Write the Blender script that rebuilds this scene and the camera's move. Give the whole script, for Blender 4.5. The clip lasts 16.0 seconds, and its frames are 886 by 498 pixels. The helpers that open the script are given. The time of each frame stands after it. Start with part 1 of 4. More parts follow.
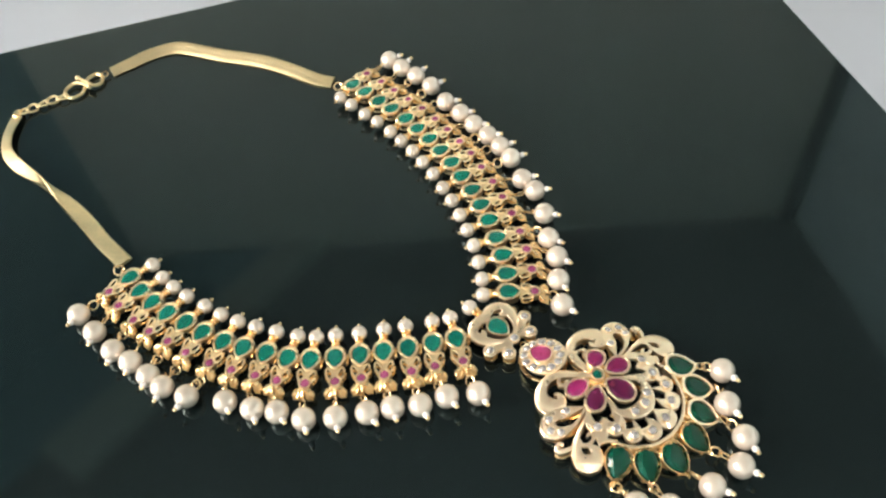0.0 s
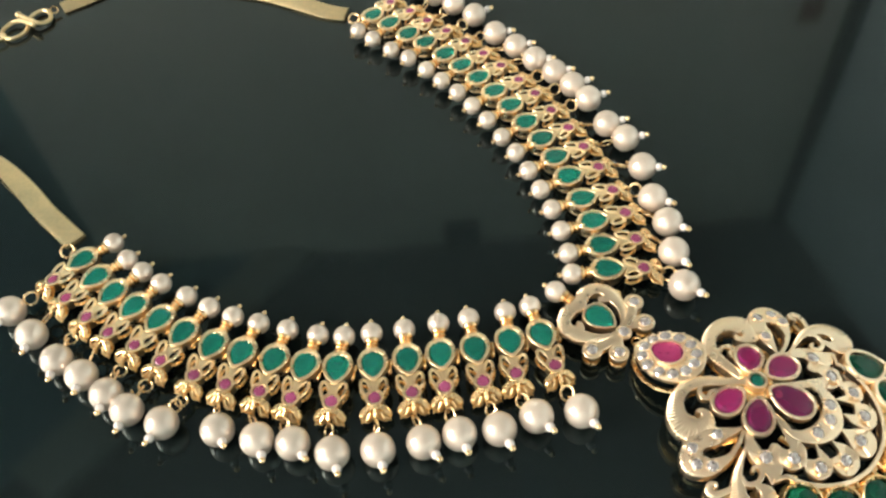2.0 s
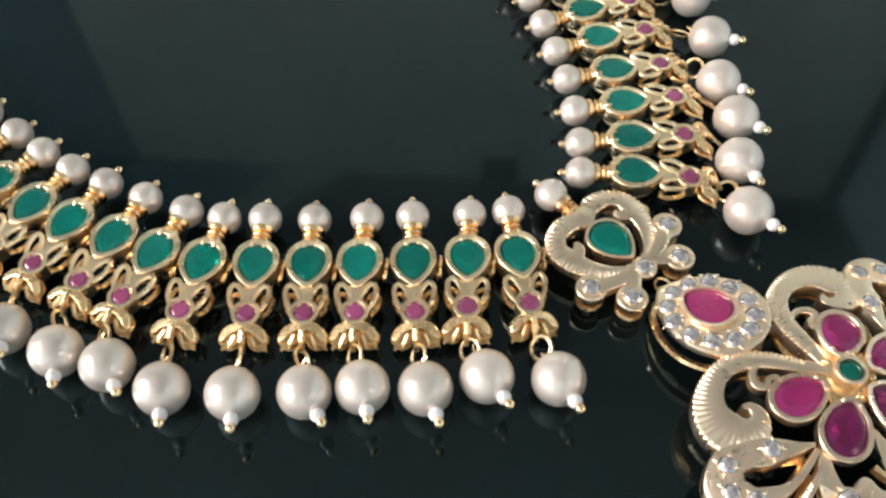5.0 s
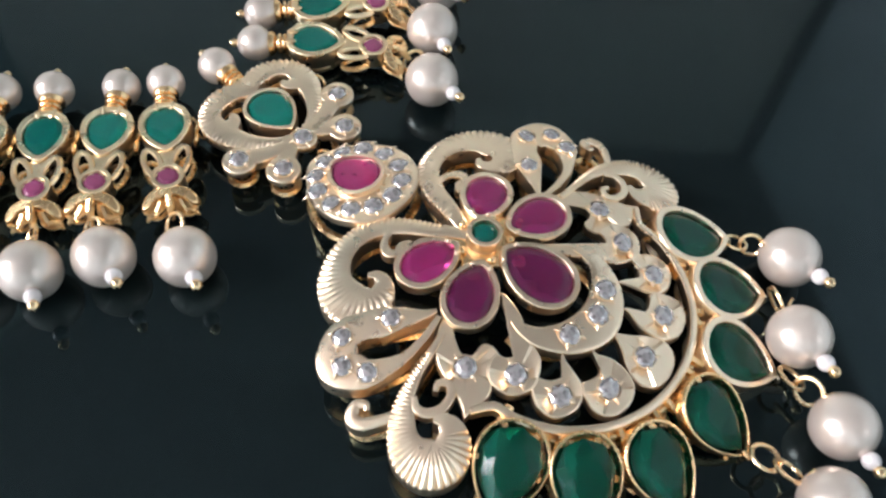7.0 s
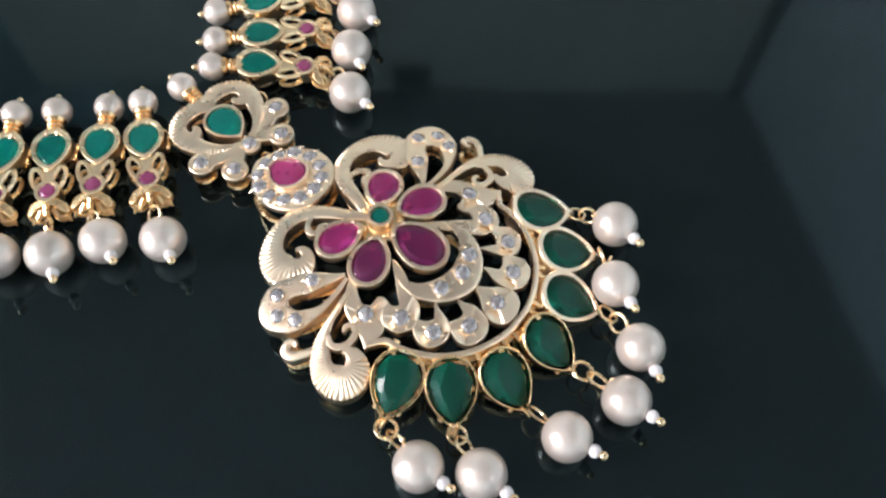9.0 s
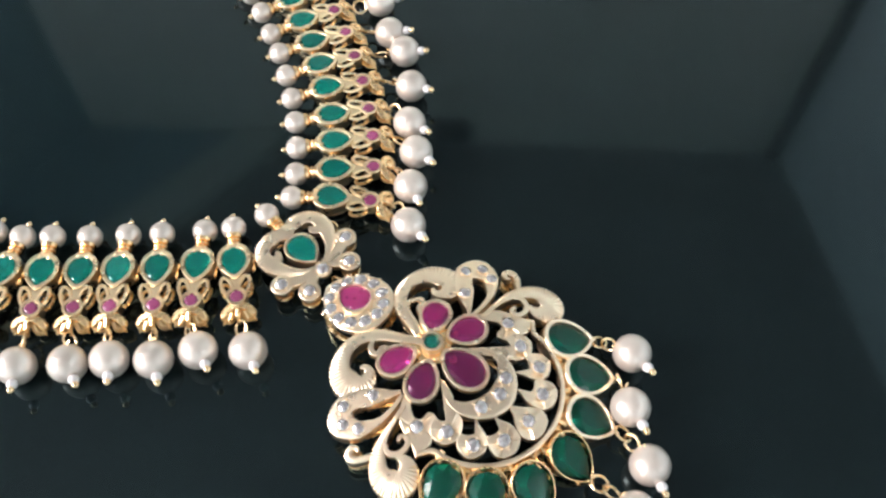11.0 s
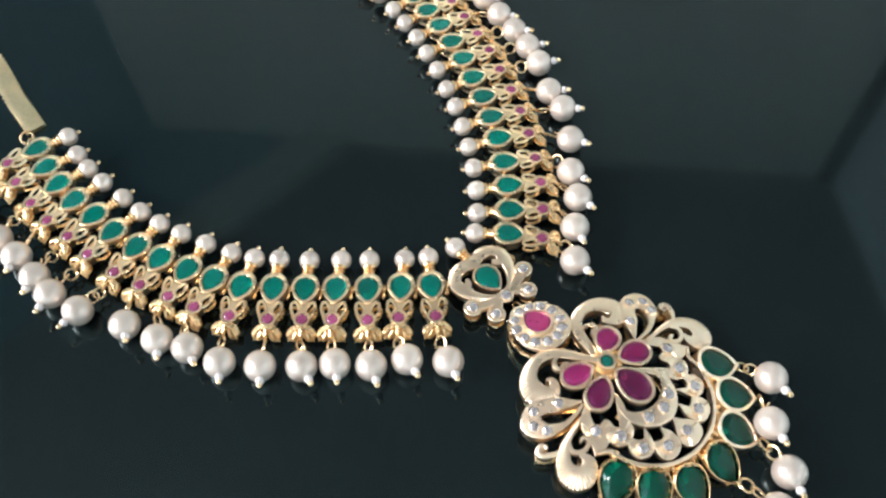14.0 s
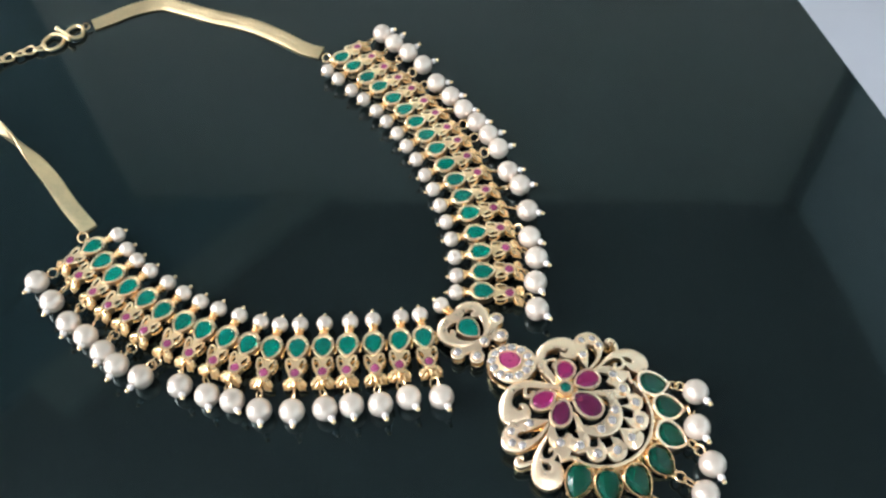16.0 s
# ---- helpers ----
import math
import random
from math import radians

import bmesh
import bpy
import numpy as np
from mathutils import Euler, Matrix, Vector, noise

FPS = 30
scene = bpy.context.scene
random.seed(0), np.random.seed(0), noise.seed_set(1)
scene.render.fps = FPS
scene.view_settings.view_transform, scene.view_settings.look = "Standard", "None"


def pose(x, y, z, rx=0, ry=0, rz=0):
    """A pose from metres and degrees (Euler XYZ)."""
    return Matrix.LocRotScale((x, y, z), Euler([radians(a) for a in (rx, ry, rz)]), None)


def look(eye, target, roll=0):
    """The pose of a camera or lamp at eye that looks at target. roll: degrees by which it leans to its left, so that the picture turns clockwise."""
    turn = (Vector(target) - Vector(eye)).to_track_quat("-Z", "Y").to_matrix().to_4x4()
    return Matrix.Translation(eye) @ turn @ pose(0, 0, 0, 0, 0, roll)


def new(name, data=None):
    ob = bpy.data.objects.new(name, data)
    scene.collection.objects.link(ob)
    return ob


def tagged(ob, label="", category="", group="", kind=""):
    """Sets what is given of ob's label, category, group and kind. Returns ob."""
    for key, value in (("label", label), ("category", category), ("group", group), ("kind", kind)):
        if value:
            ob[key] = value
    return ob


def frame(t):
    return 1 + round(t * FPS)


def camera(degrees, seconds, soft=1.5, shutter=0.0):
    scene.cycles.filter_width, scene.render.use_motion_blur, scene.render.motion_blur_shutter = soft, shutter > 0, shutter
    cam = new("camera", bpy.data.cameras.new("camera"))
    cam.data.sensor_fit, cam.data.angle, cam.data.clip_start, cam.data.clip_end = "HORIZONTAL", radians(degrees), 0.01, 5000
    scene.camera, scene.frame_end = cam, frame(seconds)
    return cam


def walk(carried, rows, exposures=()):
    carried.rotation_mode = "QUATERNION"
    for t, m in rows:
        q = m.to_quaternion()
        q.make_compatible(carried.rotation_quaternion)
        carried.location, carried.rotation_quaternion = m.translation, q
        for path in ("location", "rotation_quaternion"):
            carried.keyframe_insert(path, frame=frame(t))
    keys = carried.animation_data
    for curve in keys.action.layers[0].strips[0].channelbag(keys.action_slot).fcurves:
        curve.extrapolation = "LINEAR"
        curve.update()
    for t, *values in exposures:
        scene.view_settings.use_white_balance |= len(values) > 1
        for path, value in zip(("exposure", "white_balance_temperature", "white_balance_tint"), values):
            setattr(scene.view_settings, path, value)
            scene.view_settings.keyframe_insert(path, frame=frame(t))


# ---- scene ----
cam = camera(55.90, 16.0, soft=2.4, shutter=0.22)
PATH = [
    (0, (0.00537, -0.00877, 0.23511), (-0.02012, 0.11291, 0.07845), -6.92),
    (0.5, (-0.00983, -0.00038, 0.22449), (-0.02981, 0.12485, 0.06984), -6.45),
    (1, (-0.02070, 0.00854, 0.20304), (-0.03718, 0.13744, 0.05101), -5.72),
    (1.5, (-0.02357, 0.01988, 0.18667), (-0.04201, 0.14747, 0.03376), -6.23),
    (2, (-0.02700, 0.02722, 0.16879), (-0.04766, 0.15129, 0.01329), -5.93),
    (2.5, (-0.02661, 0.03709, 0.15232), (-0.05182, 0.15443, -0.00766), -6.83),
    (3, (-0.02680, 0.04410, 0.14166), (-0.05439, 0.15546, -0.02216), -7.86),
    (3.2, (-0.02763, 0.04621, 0.14022), (-0.05497, 0.15539, -0.02512), -7.65),
    (5.3, (-0.01286, 0.06431, 0.10162), (-0.04043, 0.17549, -0.06233), -1.60),
    (5.5, (-0.00896, 0.06561, 0.09745), (-0.03620, 0.17664, -0.06666), -1.70),
    (6, (0.00417, 0.06639, 0.09088), (-0.01684, 0.17764, -0.07399), 0.46),
    (6.5, (0.01717, 0.06735, 0.08848), (0.00276, 0.17835, -0.07727), 2.88),
    (7, (0.02177, 0.06557, 0.09193), (0.01097, 0.17259, -0.07668), 3.69),
    (7.5, (0.02668, 0.06001, 0.10042), (0.01782, 0.16304, -0.07077), 3.67),
    (8, (0.02820, 0.05486, 0.11215), (0.02375, 0.15313, -0.06199), 5.12),
    (8.2, (0.03029, 0.05358, 0.11504), (0.02521, 0.14990, -0.06017), 4.48),
    (10.5, (0.04292, 0.05245, 0.14715), (0.02773, 0.15103, -0.02620), 0.27),
    (11, (0.03480, 0.05282, 0.15401), (0.01642, 0.15699, -0.01573), 0.45),
    (11.5, (0.02351, 0.06199, 0.15444), (0.00285, 0.16581, -0.01525), 0.47),
    (12, (0.01198, 0.06787, 0.15129), (-0.01045, 0.17486, -0.01619), 0.43),
    (12.5, (0.00824, 0.06849, 0.15610), (-0.01838, 0.17335, -0.01211), -0.72),
    (13, (-0.00009, 0.06065, 0.16068), (-0.02649, 0.16539, -0.00764), 0.40),
    (13.5, (-0.00016, 0.04837, 0.17347), (-0.02613, 0.15197, 0.00438), 0.01),
    (14, (0.00597, 0.03296, 0.18544), (-0.02144, 0.13723, 0.01698), -1.38),
    (14.5, (0.00173, 0.02083, 0.19755), (-0.02207, 0.12787, 0.03029), -0.73),
    (15, (0.00242, 0.01218, 0.21249), (-0.01909, 0.12183, 0.04662), -0.91),
    (15.5, (0.01208, 0.01083, 0.22300), (-0.01238, 0.12204, 0.05857), -2.91),
    (16, (0.01130, 0.00793, 0.23244), (-0.01353, 0.12200, 0.07005), -3.17),
]
EXPOSURES = [(0, 0.3, 7250, 11.5), (1.5, 0.15, 7750, 11.5), (3, 0.08, 6900, 11.5), (5.5, -0.1, 6450, 15), (6.5, -0.16, 6250, 17), (8.2, -0.12, 6150, 18.5), (11, 0.23, 6350, 16.5), (14, 0.2, 6250, 14), (16, 0.26, 6300, 13)]
walk(cam, [(t, look(eye, target, roll)) for t, eye, target, roll in PATH], EXPOSURES)

# ---- light ----
world = bpy.data.worlds.new("world")
scene.world = world
world.use_nodes = True
sky = world.node_tree.nodes.new("ShaderNodeTexSky")
sky.sky_type, sky.sun_disc = "NISHITA", False
sky.sun_elevation, sky.sun_rotation = radians(38), radians(215)
back = world.node_tree.nodes["Background"]
world.node_tree.links.new(sky.outputs[0], back.inputs[0])
back.inputs[1].default_value = 0.1

LOW, HIGH = -0.45, 2.1  # floor and ceiling, seen from the tabletop
NW, NE, SE, SW = Vector((-1.49, 1.70)), Vector((0.848, 2.024)), Vector((2.1, -1.6)), Vector((-2.9, -1.6))
# windows: wall start, wall end, middle along the wall, sill, width, height, watts
WINDOW_WEST = (SW, NW, 0.95, 0.5, 1.5, 1.45, 139.0)
# the east window is added, not a known opening: weak fill from the right
FILL_WINDOW_EAST = (NE, SE, 2.9, 1.05, 0.5, 0.7, 2.5)
for a, b, along, sill, wide, tall, watts in (WINDOW_WEST, FILL_WINDOW_EAST):
    run = (b - a).normalized()
    at = a + run * along - Vector((-run[1], run[0])) * 0.01
    lamp = bpy.data.lights.new("window_daylight", "AREA")
    lamp.shape, lamp.size, lamp.size_y = "RECTANGLE", wide - 0.1, tall - 0.1
    lamp.energy, lamp.color = watts, (1.0, 0.935, 0.90)
    new("window_daylight", lamp).matrix_world = look((at[0], at[1], sill + tall / 2), (at[0] + run[1], at[1] - run[0], sill + tall / 2 - 0.12))


# ---- materials ----
def material(name, base, rough=0.4, metal=0.0, grain=0.0, grain_scale=800.0, bump=0.0, bump_scale=900.0, rough_spread=0.0, coat=0.0, coat_rough=0.05, ior=1.5, transmission=0.0, jitter=0.0, flash_cells=0.0):
    """A surface with its colour varied at two scales, its roughness broken up and a fine relief."""
    m = bpy.data.materials.new(name)
    m.use_nodes = True
    t = m.node_tree
    p = t.nodes["Principled BSDF"]
    p.inputs["Base Color"].default_value = (*base, 1)
    p.inputs["Roughness"].default_value = rough
    p.inputs["Metallic"].default_value = metal
    p.inputs["IOR"].default_value = ior
    p.inputs["Transmission Weight"].default_value = transmission
    p.inputs["Coat Weight"].default_value = coat
    p.inputs["Coat Roughness"].default_value = coat_rough
    where = t.nodes.new("ShaderNodeTexCoord").outputs["Object"]
    colour = None
    if grain:
        fine, broad = t.nodes.new("ShaderNodeTexNoise"), t.nodes.new("ShaderNodeTexNoise")
        fine.inputs["Scale"].default_value, broad.inputs["Scale"].default_value = grain_scale, grain_scale / 7
        fine.inputs["Detail"].default_value = broad.inputs["Detail"].default_value = 4
        add = t.nodes.new("ShaderNodeMath")
        add.operation = "ADD"
        ramp = t.nodes.new("ShaderNodeMapRange")
        ramp.inputs["From Min"].default_value, ramp.inputs["From Max"].default_value = 0.6, 1.4
        ramp.inputs["To Min"].default_value, ramp.inputs["To Max"].default_value = 1 - grain, 1 + grain
        mix = t.nodes.new("ShaderNodeVectorMath")
        mix.operation = "SCALE"
        mix.inputs[0].default_value = base
        for n in (fine, broad):
            t.links.new(where, n.inputs["Vector"])
        t.links.new(fine.outputs[0], add.inputs[0])
        t.links.new(broad.outputs[0], add.inputs[1])
        t.links.new(add.outputs[0], ramp.inputs[0])
        t.links.new(ramp.outputs[0], mix.inputs["Scale"])
        colour = mix.outputs[0]
        if rough_spread:
            r = t.nodes.new("ShaderNodeMapRange")
            r.inputs["From Min"].default_value, r.inputs["From Max"].default_value = 0.6, 1.4
            r.inputs["To Min"].default_value, r.inputs["To Max"].default_value = max(rough - rough_spread, 0.0), rough + rough_spread
            t.links.new(add.outputs[0], r.inputs[0])
            t.links.new(r.outputs[0], p.inputs["Roughness"])
    if flash_cells:  # tone cells in the colour, painted for the light and dark flashes of facets
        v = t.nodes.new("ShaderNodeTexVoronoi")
        v.inputs["Scale"].default_value = flash_cells
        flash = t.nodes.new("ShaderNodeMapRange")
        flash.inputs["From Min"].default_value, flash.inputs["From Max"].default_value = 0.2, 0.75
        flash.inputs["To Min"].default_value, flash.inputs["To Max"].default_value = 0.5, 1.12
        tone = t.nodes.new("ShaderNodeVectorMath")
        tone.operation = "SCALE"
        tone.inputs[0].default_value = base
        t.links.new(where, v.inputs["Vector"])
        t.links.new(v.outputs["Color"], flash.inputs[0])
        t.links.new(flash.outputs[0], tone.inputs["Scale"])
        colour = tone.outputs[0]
    if jitter:
        info = t.nodes.new("ShaderNodeObjectInfo")
        hsv = t.nodes.new("ShaderNodeHueSaturation")
        spread = t.nodes.new("ShaderNodeMapRange")
        spread.inputs["To Min"].default_value, spread.inputs["To Max"].default_value = 1 - jitter, 1 + jitter
        t.links.new(info.outputs["Random"], spread.inputs[0])
        t.links.new(spread.outputs[0], hsv.inputs["Value"])
        hsv.inputs["Color"].default_value = (*base, 1)
        if colour:
            t.links.new(colour, hsv.inputs["Color"])
        colour = hsv.outputs[0]
    if colour:
        t.links.new(colour, p.inputs["Base Color"])
    if bump:
        n = t.nodes.new("ShaderNodeTexNoise")
        n.inputs["Scale"].default_value, n.inputs["Detail"].default_value = bump_scale, 3
        b = t.nodes.new("ShaderNodeBump")
        b.inputs["Strength"].default_value, b.inputs["Distance"].default_value = bump, 0.0002
        t.links.new(where, n.inputs["Vector"])
        t.links.new(n.outputs[0], b.inputs["Height"])
        t.links.new(b.outputs[0], p.inputs["Normal"])
    return m


# oranger than the other golds: the brown shade of under parts is in the colour
GOLD = material("polished_gold_plate", (1.0, 0.69, 0.37), 0.27, 1.0, 0.06, 900, 0.2, 900, 0.08)
SATIN = material("satin_gold_plate", (1.0, 0.785, 0.57), 0.305, 1.0, 0.06, 700, 0.09, 650, 0.07)
LINK = material("yellow_gold_plate", (1.0, 0.78, 0.51), 0.3, 1.0, 0.08, 700, 0.16, 700, 0.08)
WIRE = material("gold_wire", (1.0, 0.73, 0.43), 0.27, 1.0, 0.06, 900, 0.1, 1500, 0.06)
CHAIN = material("herringbone_gold", (0.80, 0.635, 0.38), 0.42, 1.0, 0.14, 900, 0.35, 2500, 0.12)
PEARL = material("pearl_nacre", (0.775, 0.675, 0.592), 0.24, 0.5, 0.07, 130, 0.05, 300, coat=0.35, coat_rough=0.1, jitter=0.07)
SEED = material("seed_bead", (0.82, 0.78, 0.77), 0.25, 0.0, 0.03, 900, coat=0.6, coat_rough=0.1)
EMERALD = material("green_stone", (0.0, 0.325, 0.24), 0.06, 0.0, 0.2, 180, 0.0, 400, 0.03, coat=0.0, ior=1.42, transmission=0.6, jitter=0.2)
EMERALD_DEEP = material("deep_green_crystal", (0.0, 0.185, 0.112), 0.06, 0.0, 0.25, 200, ior=1.37, transmission=0.74)
RUBY = material("pink_red_stone", (0.29, 0.06, 0.145), 0.2, 0.0, 0.2, 900, 0.06, 600, 0.05, coat=0.2, jitter=0.2)
RUBY_DEEP = material("wine_red_crystal", (0.57, 0.052, 0.29), 0.1, 0.0, 0.15, 250, ior=1.48, transmission=0.75, jitter=0.15)
RUBY_DARK = material("dark_plum_crystal", (0.32, 0.026, 0.17), 0.1, 0.0, 0.15, 250, ior=1.48, transmission=0.75)
FOIL_RED = material("pink_foil", (0.75, 0.16, 0.42), 0.35, 0.6, 0.1, 300)
FOIL_GREEN = material("green_foil", (0.01, 0.13, 0.08), 0.35, 0.5, 0.2, 300)
# the sparkle of the clear stones is partly painted in by colour cells
CRYSTAL = material("foil_backed_crystal", (0.62, 0.58, 0.575), 0.18, 0.7, ior=1.8, flash_cells=1900)
GLASS = material("black_glass", (0.004, 0.0074, 0.008), 0.06, 0.0, 0.2, 6, rough_spread=0.015, ior=1.445)
GLASS.node_tree.nodes["Principled BSDF"].inputs["Specular Tint"].default_value = (0.70, 0.98, 1.06, 1)  # the dark teal cast of the glass
FLOOR = material("white_floor", (0.46, 0.485, 0.555), 0.3, 0.0, 0.015, 12, 0.0, 30, 0.03)
WALL = material("cream_wall_paint", (0.70, 0.715, 0.65), 0.7, 0.0, 0.03, 8, 0.2, 120)
WALL_TEAL = material("teal_wall_paint", (0.64, 0.745, 0.765), 0.7, 0.0, 0.04, 8, 0.2, 120)
WALL_BLUE = material("slate_blue_wall_paint", (0.325, 0.475, 0.51), 0.7, 0.0, 0.04, 8, 0.2, 120)
CEILING = material("grey_ceiling_paint", (0.32, 0.32, 0.31), 0.8, 0.0, 0.03, 8, 0.1, 120)
STEEL = material("dark_painted_steel", (0.03, 0.03, 0.032), 0.4, 0.6, 0.1, 60, 0.1, 300)
TRIM = material("grey_trim_paint", (0.15, 0.165, 0.165), 0.6, 0.0, 0.05, 20)
FRAME = material("white_window_paint", (0.78, 0.78, 0.76), 0.45, 0.0, 0.03, 20)
RED = material("dull_red_paint", (0.30, 0.17, 0.155), 0.5, 0.0, 0.06, 60)
PANE = material("window_glass", (1, 1, 1), 0.0, 0.0, ior=1.45, transmission=1.0)


# ---- mesh helpers: shapes are drawn in millimetres ----
class Shape:
    def __init__(self):
        self.v, self.f = [], []

    def grid(self, rows, closed_u=False, closed_v=False, cap=False):
        """Skin a list of equally long rows of points. closed_v joins each row's end to its start, closed_u the last row to the first."""
        o, n, k = len(self.v), len(rows), len(rows[0])
        self.v += [tuple(p) for r in rows for p in r]
        for a in range(n if closed_u else n - 1):
            b = (a + 1) % n
            for c in range(k if closed_v else k - 1):
                d = (c + 1) % k
                self.f.append((o + a * k + c, o + a * k + d, o + b * k + d, o + b * k + c))
        if cap:
            self.f.append(tuple(o + c for c in range(k))[::-1])
            self.f.append(tuple(o + (n - 1) * k + c for c in range(k)))
        return self

    def add(self, other, m=None):
        o = len(self.v)
        self.v += [tuple(m @ Vector(p)) if m else p for p in other.v]
        self.f += [tuple(o + i for i in f) for f in other.f]
        return self

    def mesh(self, name, mat, sharp=38):
        me = bpy.data.meshes.new(name)
        me.from_pydata([(x * 0.001, y * 0.001, z * 0.001) for x, y, z in self.v], [], self.f)
        bm = bmesh.new()
        bm.from_mesh(me)
        bmesh.ops.recalc_face_normals(bm, faces=bm.faces)
        bm.to_mesh(me)
        bm.free()
        me.polygons.foreach_set("use_smooth", [True] * len(me.polygons))
        me.set_sharp_from_angle(angle=radians(sharp))
        me.materials.append(mat)
        return me


def lathe(profile, n=20, lobes=0, depth=0.0):
    rows = []
    for r, z in profile:
        rows.append([(r * (1 + depth * math.cos(lobes * a)) * math.cos(a), r * (1 + depth * math.cos(lobes * a)) * math.sin(a), z) for a in (2 * math.pi * i / n for i in range(n))])
    return Shape().grid(rows, closed_v=True)


def ball(r, n=24, k=14, squash=1.0):
    return lathe([(max(r * math.sin(math.pi * i / k), 0.001), -r * squash * math.cos(math.pi * i / k)) for i in range(k + 1)], n)


def torus(big, small, n=24, k=8):
    rows = []
    for i in range(n):
        a = 2 * math.pi * i / n
        rows.append([((big + small * math.cos(b)) * math.cos(a), (big + small * math.cos(b)) * math.sin(a), small * math.sin(b)) for b in (2 * math.pi * j / k for j in range(k))])
    return Shape().grid(rows, closed_u=True, closed_v=True)


def spline(points, per=8, closed=False):
    """Catmull-Rom through the points (of any dimension), per steps a span."""
    p = [Vector(q) for q in points]
    n = len(p)
    out = []
    for i in range(n if closed else n - 1):
        if closed:
            a, b, c, d = p[i - 1], p[i], p[(i + 1) % n], p[(i + 2) % n]
        else:
            a, b, c, d = p[max(i - 1, 0)], p[i], p[i + 1], p[min(i + 2, n - 1)]
        for s in range(per):
            t = s / per
            out.append(0.5 * (2 * b + (c - a) * t + (2 * a - 5 * b + 4 * c - d) * t * t + (3 * b - a - 3 * c + d) * t ** 3))
    if not closed:
        out.append(p[-1])
    return out


def tube(points, r, k=7, closed=False, taper=None):
    rows = []
    n = len(points)
    pts = [Vector(q) for q in points]
    for i, q in enumerate(pts):
        t = (pts[(i + 1) % n] - pts[i - 1]) if closed else (pts[min(i + 1, n - 1)] - pts[max(i - 1, 0)])
        t.normalize()
        side = t.cross(Vector((0, 0, 1)))
        if side.length < 1e-3:
            side = t.cross(Vector((0, 1, 0)))
        side.normalize()
        up = side.cross(t)
        rr = r * (taper[i] if taper else 1)
        rows.append([q + rr * (math.cos(b) * side + math.sin(b) * up) for b in (2 * math.pi * j / k for j in range(k))])
    return Shape().grid(rows, closed_u=closed, closed_v=True, cap=not closed)


def tear(length, width, n=36, point=0.55):
    """A pear outline with its tip on +x."""
    ys = [math.sin(a) * abs(math.sin(a / 2)) ** point for a in (2 * math.pi * i / n for i in range(n))]
    top = max(ys)
    return [(length / 2 * math.cos(2 * math.pi * i / n), width / 2 * y / top) for i, y in enumerate(ys)]


def rim(outer, inner, z0, z1, drop=0.5, lip=0.14):
    """A bezel between two outlines: upright outside, rounded lip (flatter as lip falls), inside wall down by drop."""
    def mix(a, b, t, z):
        return [(p[0] + (q[0] - p[0]) * t, p[1] + (q[1] - p[1]) * t, z) for p, q in zip(a, b)]
    low = [(p[0] * 0.94, p[1] * 0.94) for p in outer]
    rows = [mix(low, inner, 0, z0), mix(outer, inner, 0, z0 + 0.3), mix(outer, inner, 0, z1 - 0.2), mix(outer, inner, lip * 0.35, z1 - 0.07), mix(outer, inner, lip, z1), mix(outer, inner, 1 - lip * 1.1, z1), mix(outer, inner, 1 - lip * 0.25, z1 - 0.12), mix(outer, inner, 1, z1 - drop), mix(outer, inner, 1, z0)]
    return Shape().grid(rows, closed_v=True).grid([rows[-1], rows[0]], closed_v=True)


def stone(outline, z0, z1, table=0.72, crown=0.35, step=3):
    """A flat-topped cut stone: every step-th outline point is a facet corner."""
    out = outline[::step]
    shrink = lambda k, z: [(p[0] * k, p[1] * k, z) for p in out]  # noqa: E731
    mid = []
    n = len(out)
    for i in range(n):
        q = out[(i + 1) % n]
        mid.append(((out[i][0] + q[0]) * 0.5 * (1 + table) / 2 * 1.02, (out[i][1] + q[1]) * 0.5 * (1 + table) / 2 * 1.02, z1 - crown * 0.42))
    s = Shape()
    s.v += shrink(1, z0) + shrink(1, z1 - crown) + mid + shrink(table, z1)
    for i in range(n):
        j = (i + 1) % n
        s.f += [(i, j, n + j, n + i), (n + i, n + j, 2 * n + i), (n + j, 3 * n + j, 2 * n + i), (3 * n + j, 3 * n + i, 2 * n + i), (3 * n + i, n + i, 2 * n + i)]
    # the last two made the kite round each corner; close the sheet and the table
    s.f = [f for f in s.f if len(set(f)) == len(f)]
    s.f.append(tuple(range(3 * n, 4 * n)))
    s.f.append(tuple(range(n))[::-1])
    return s


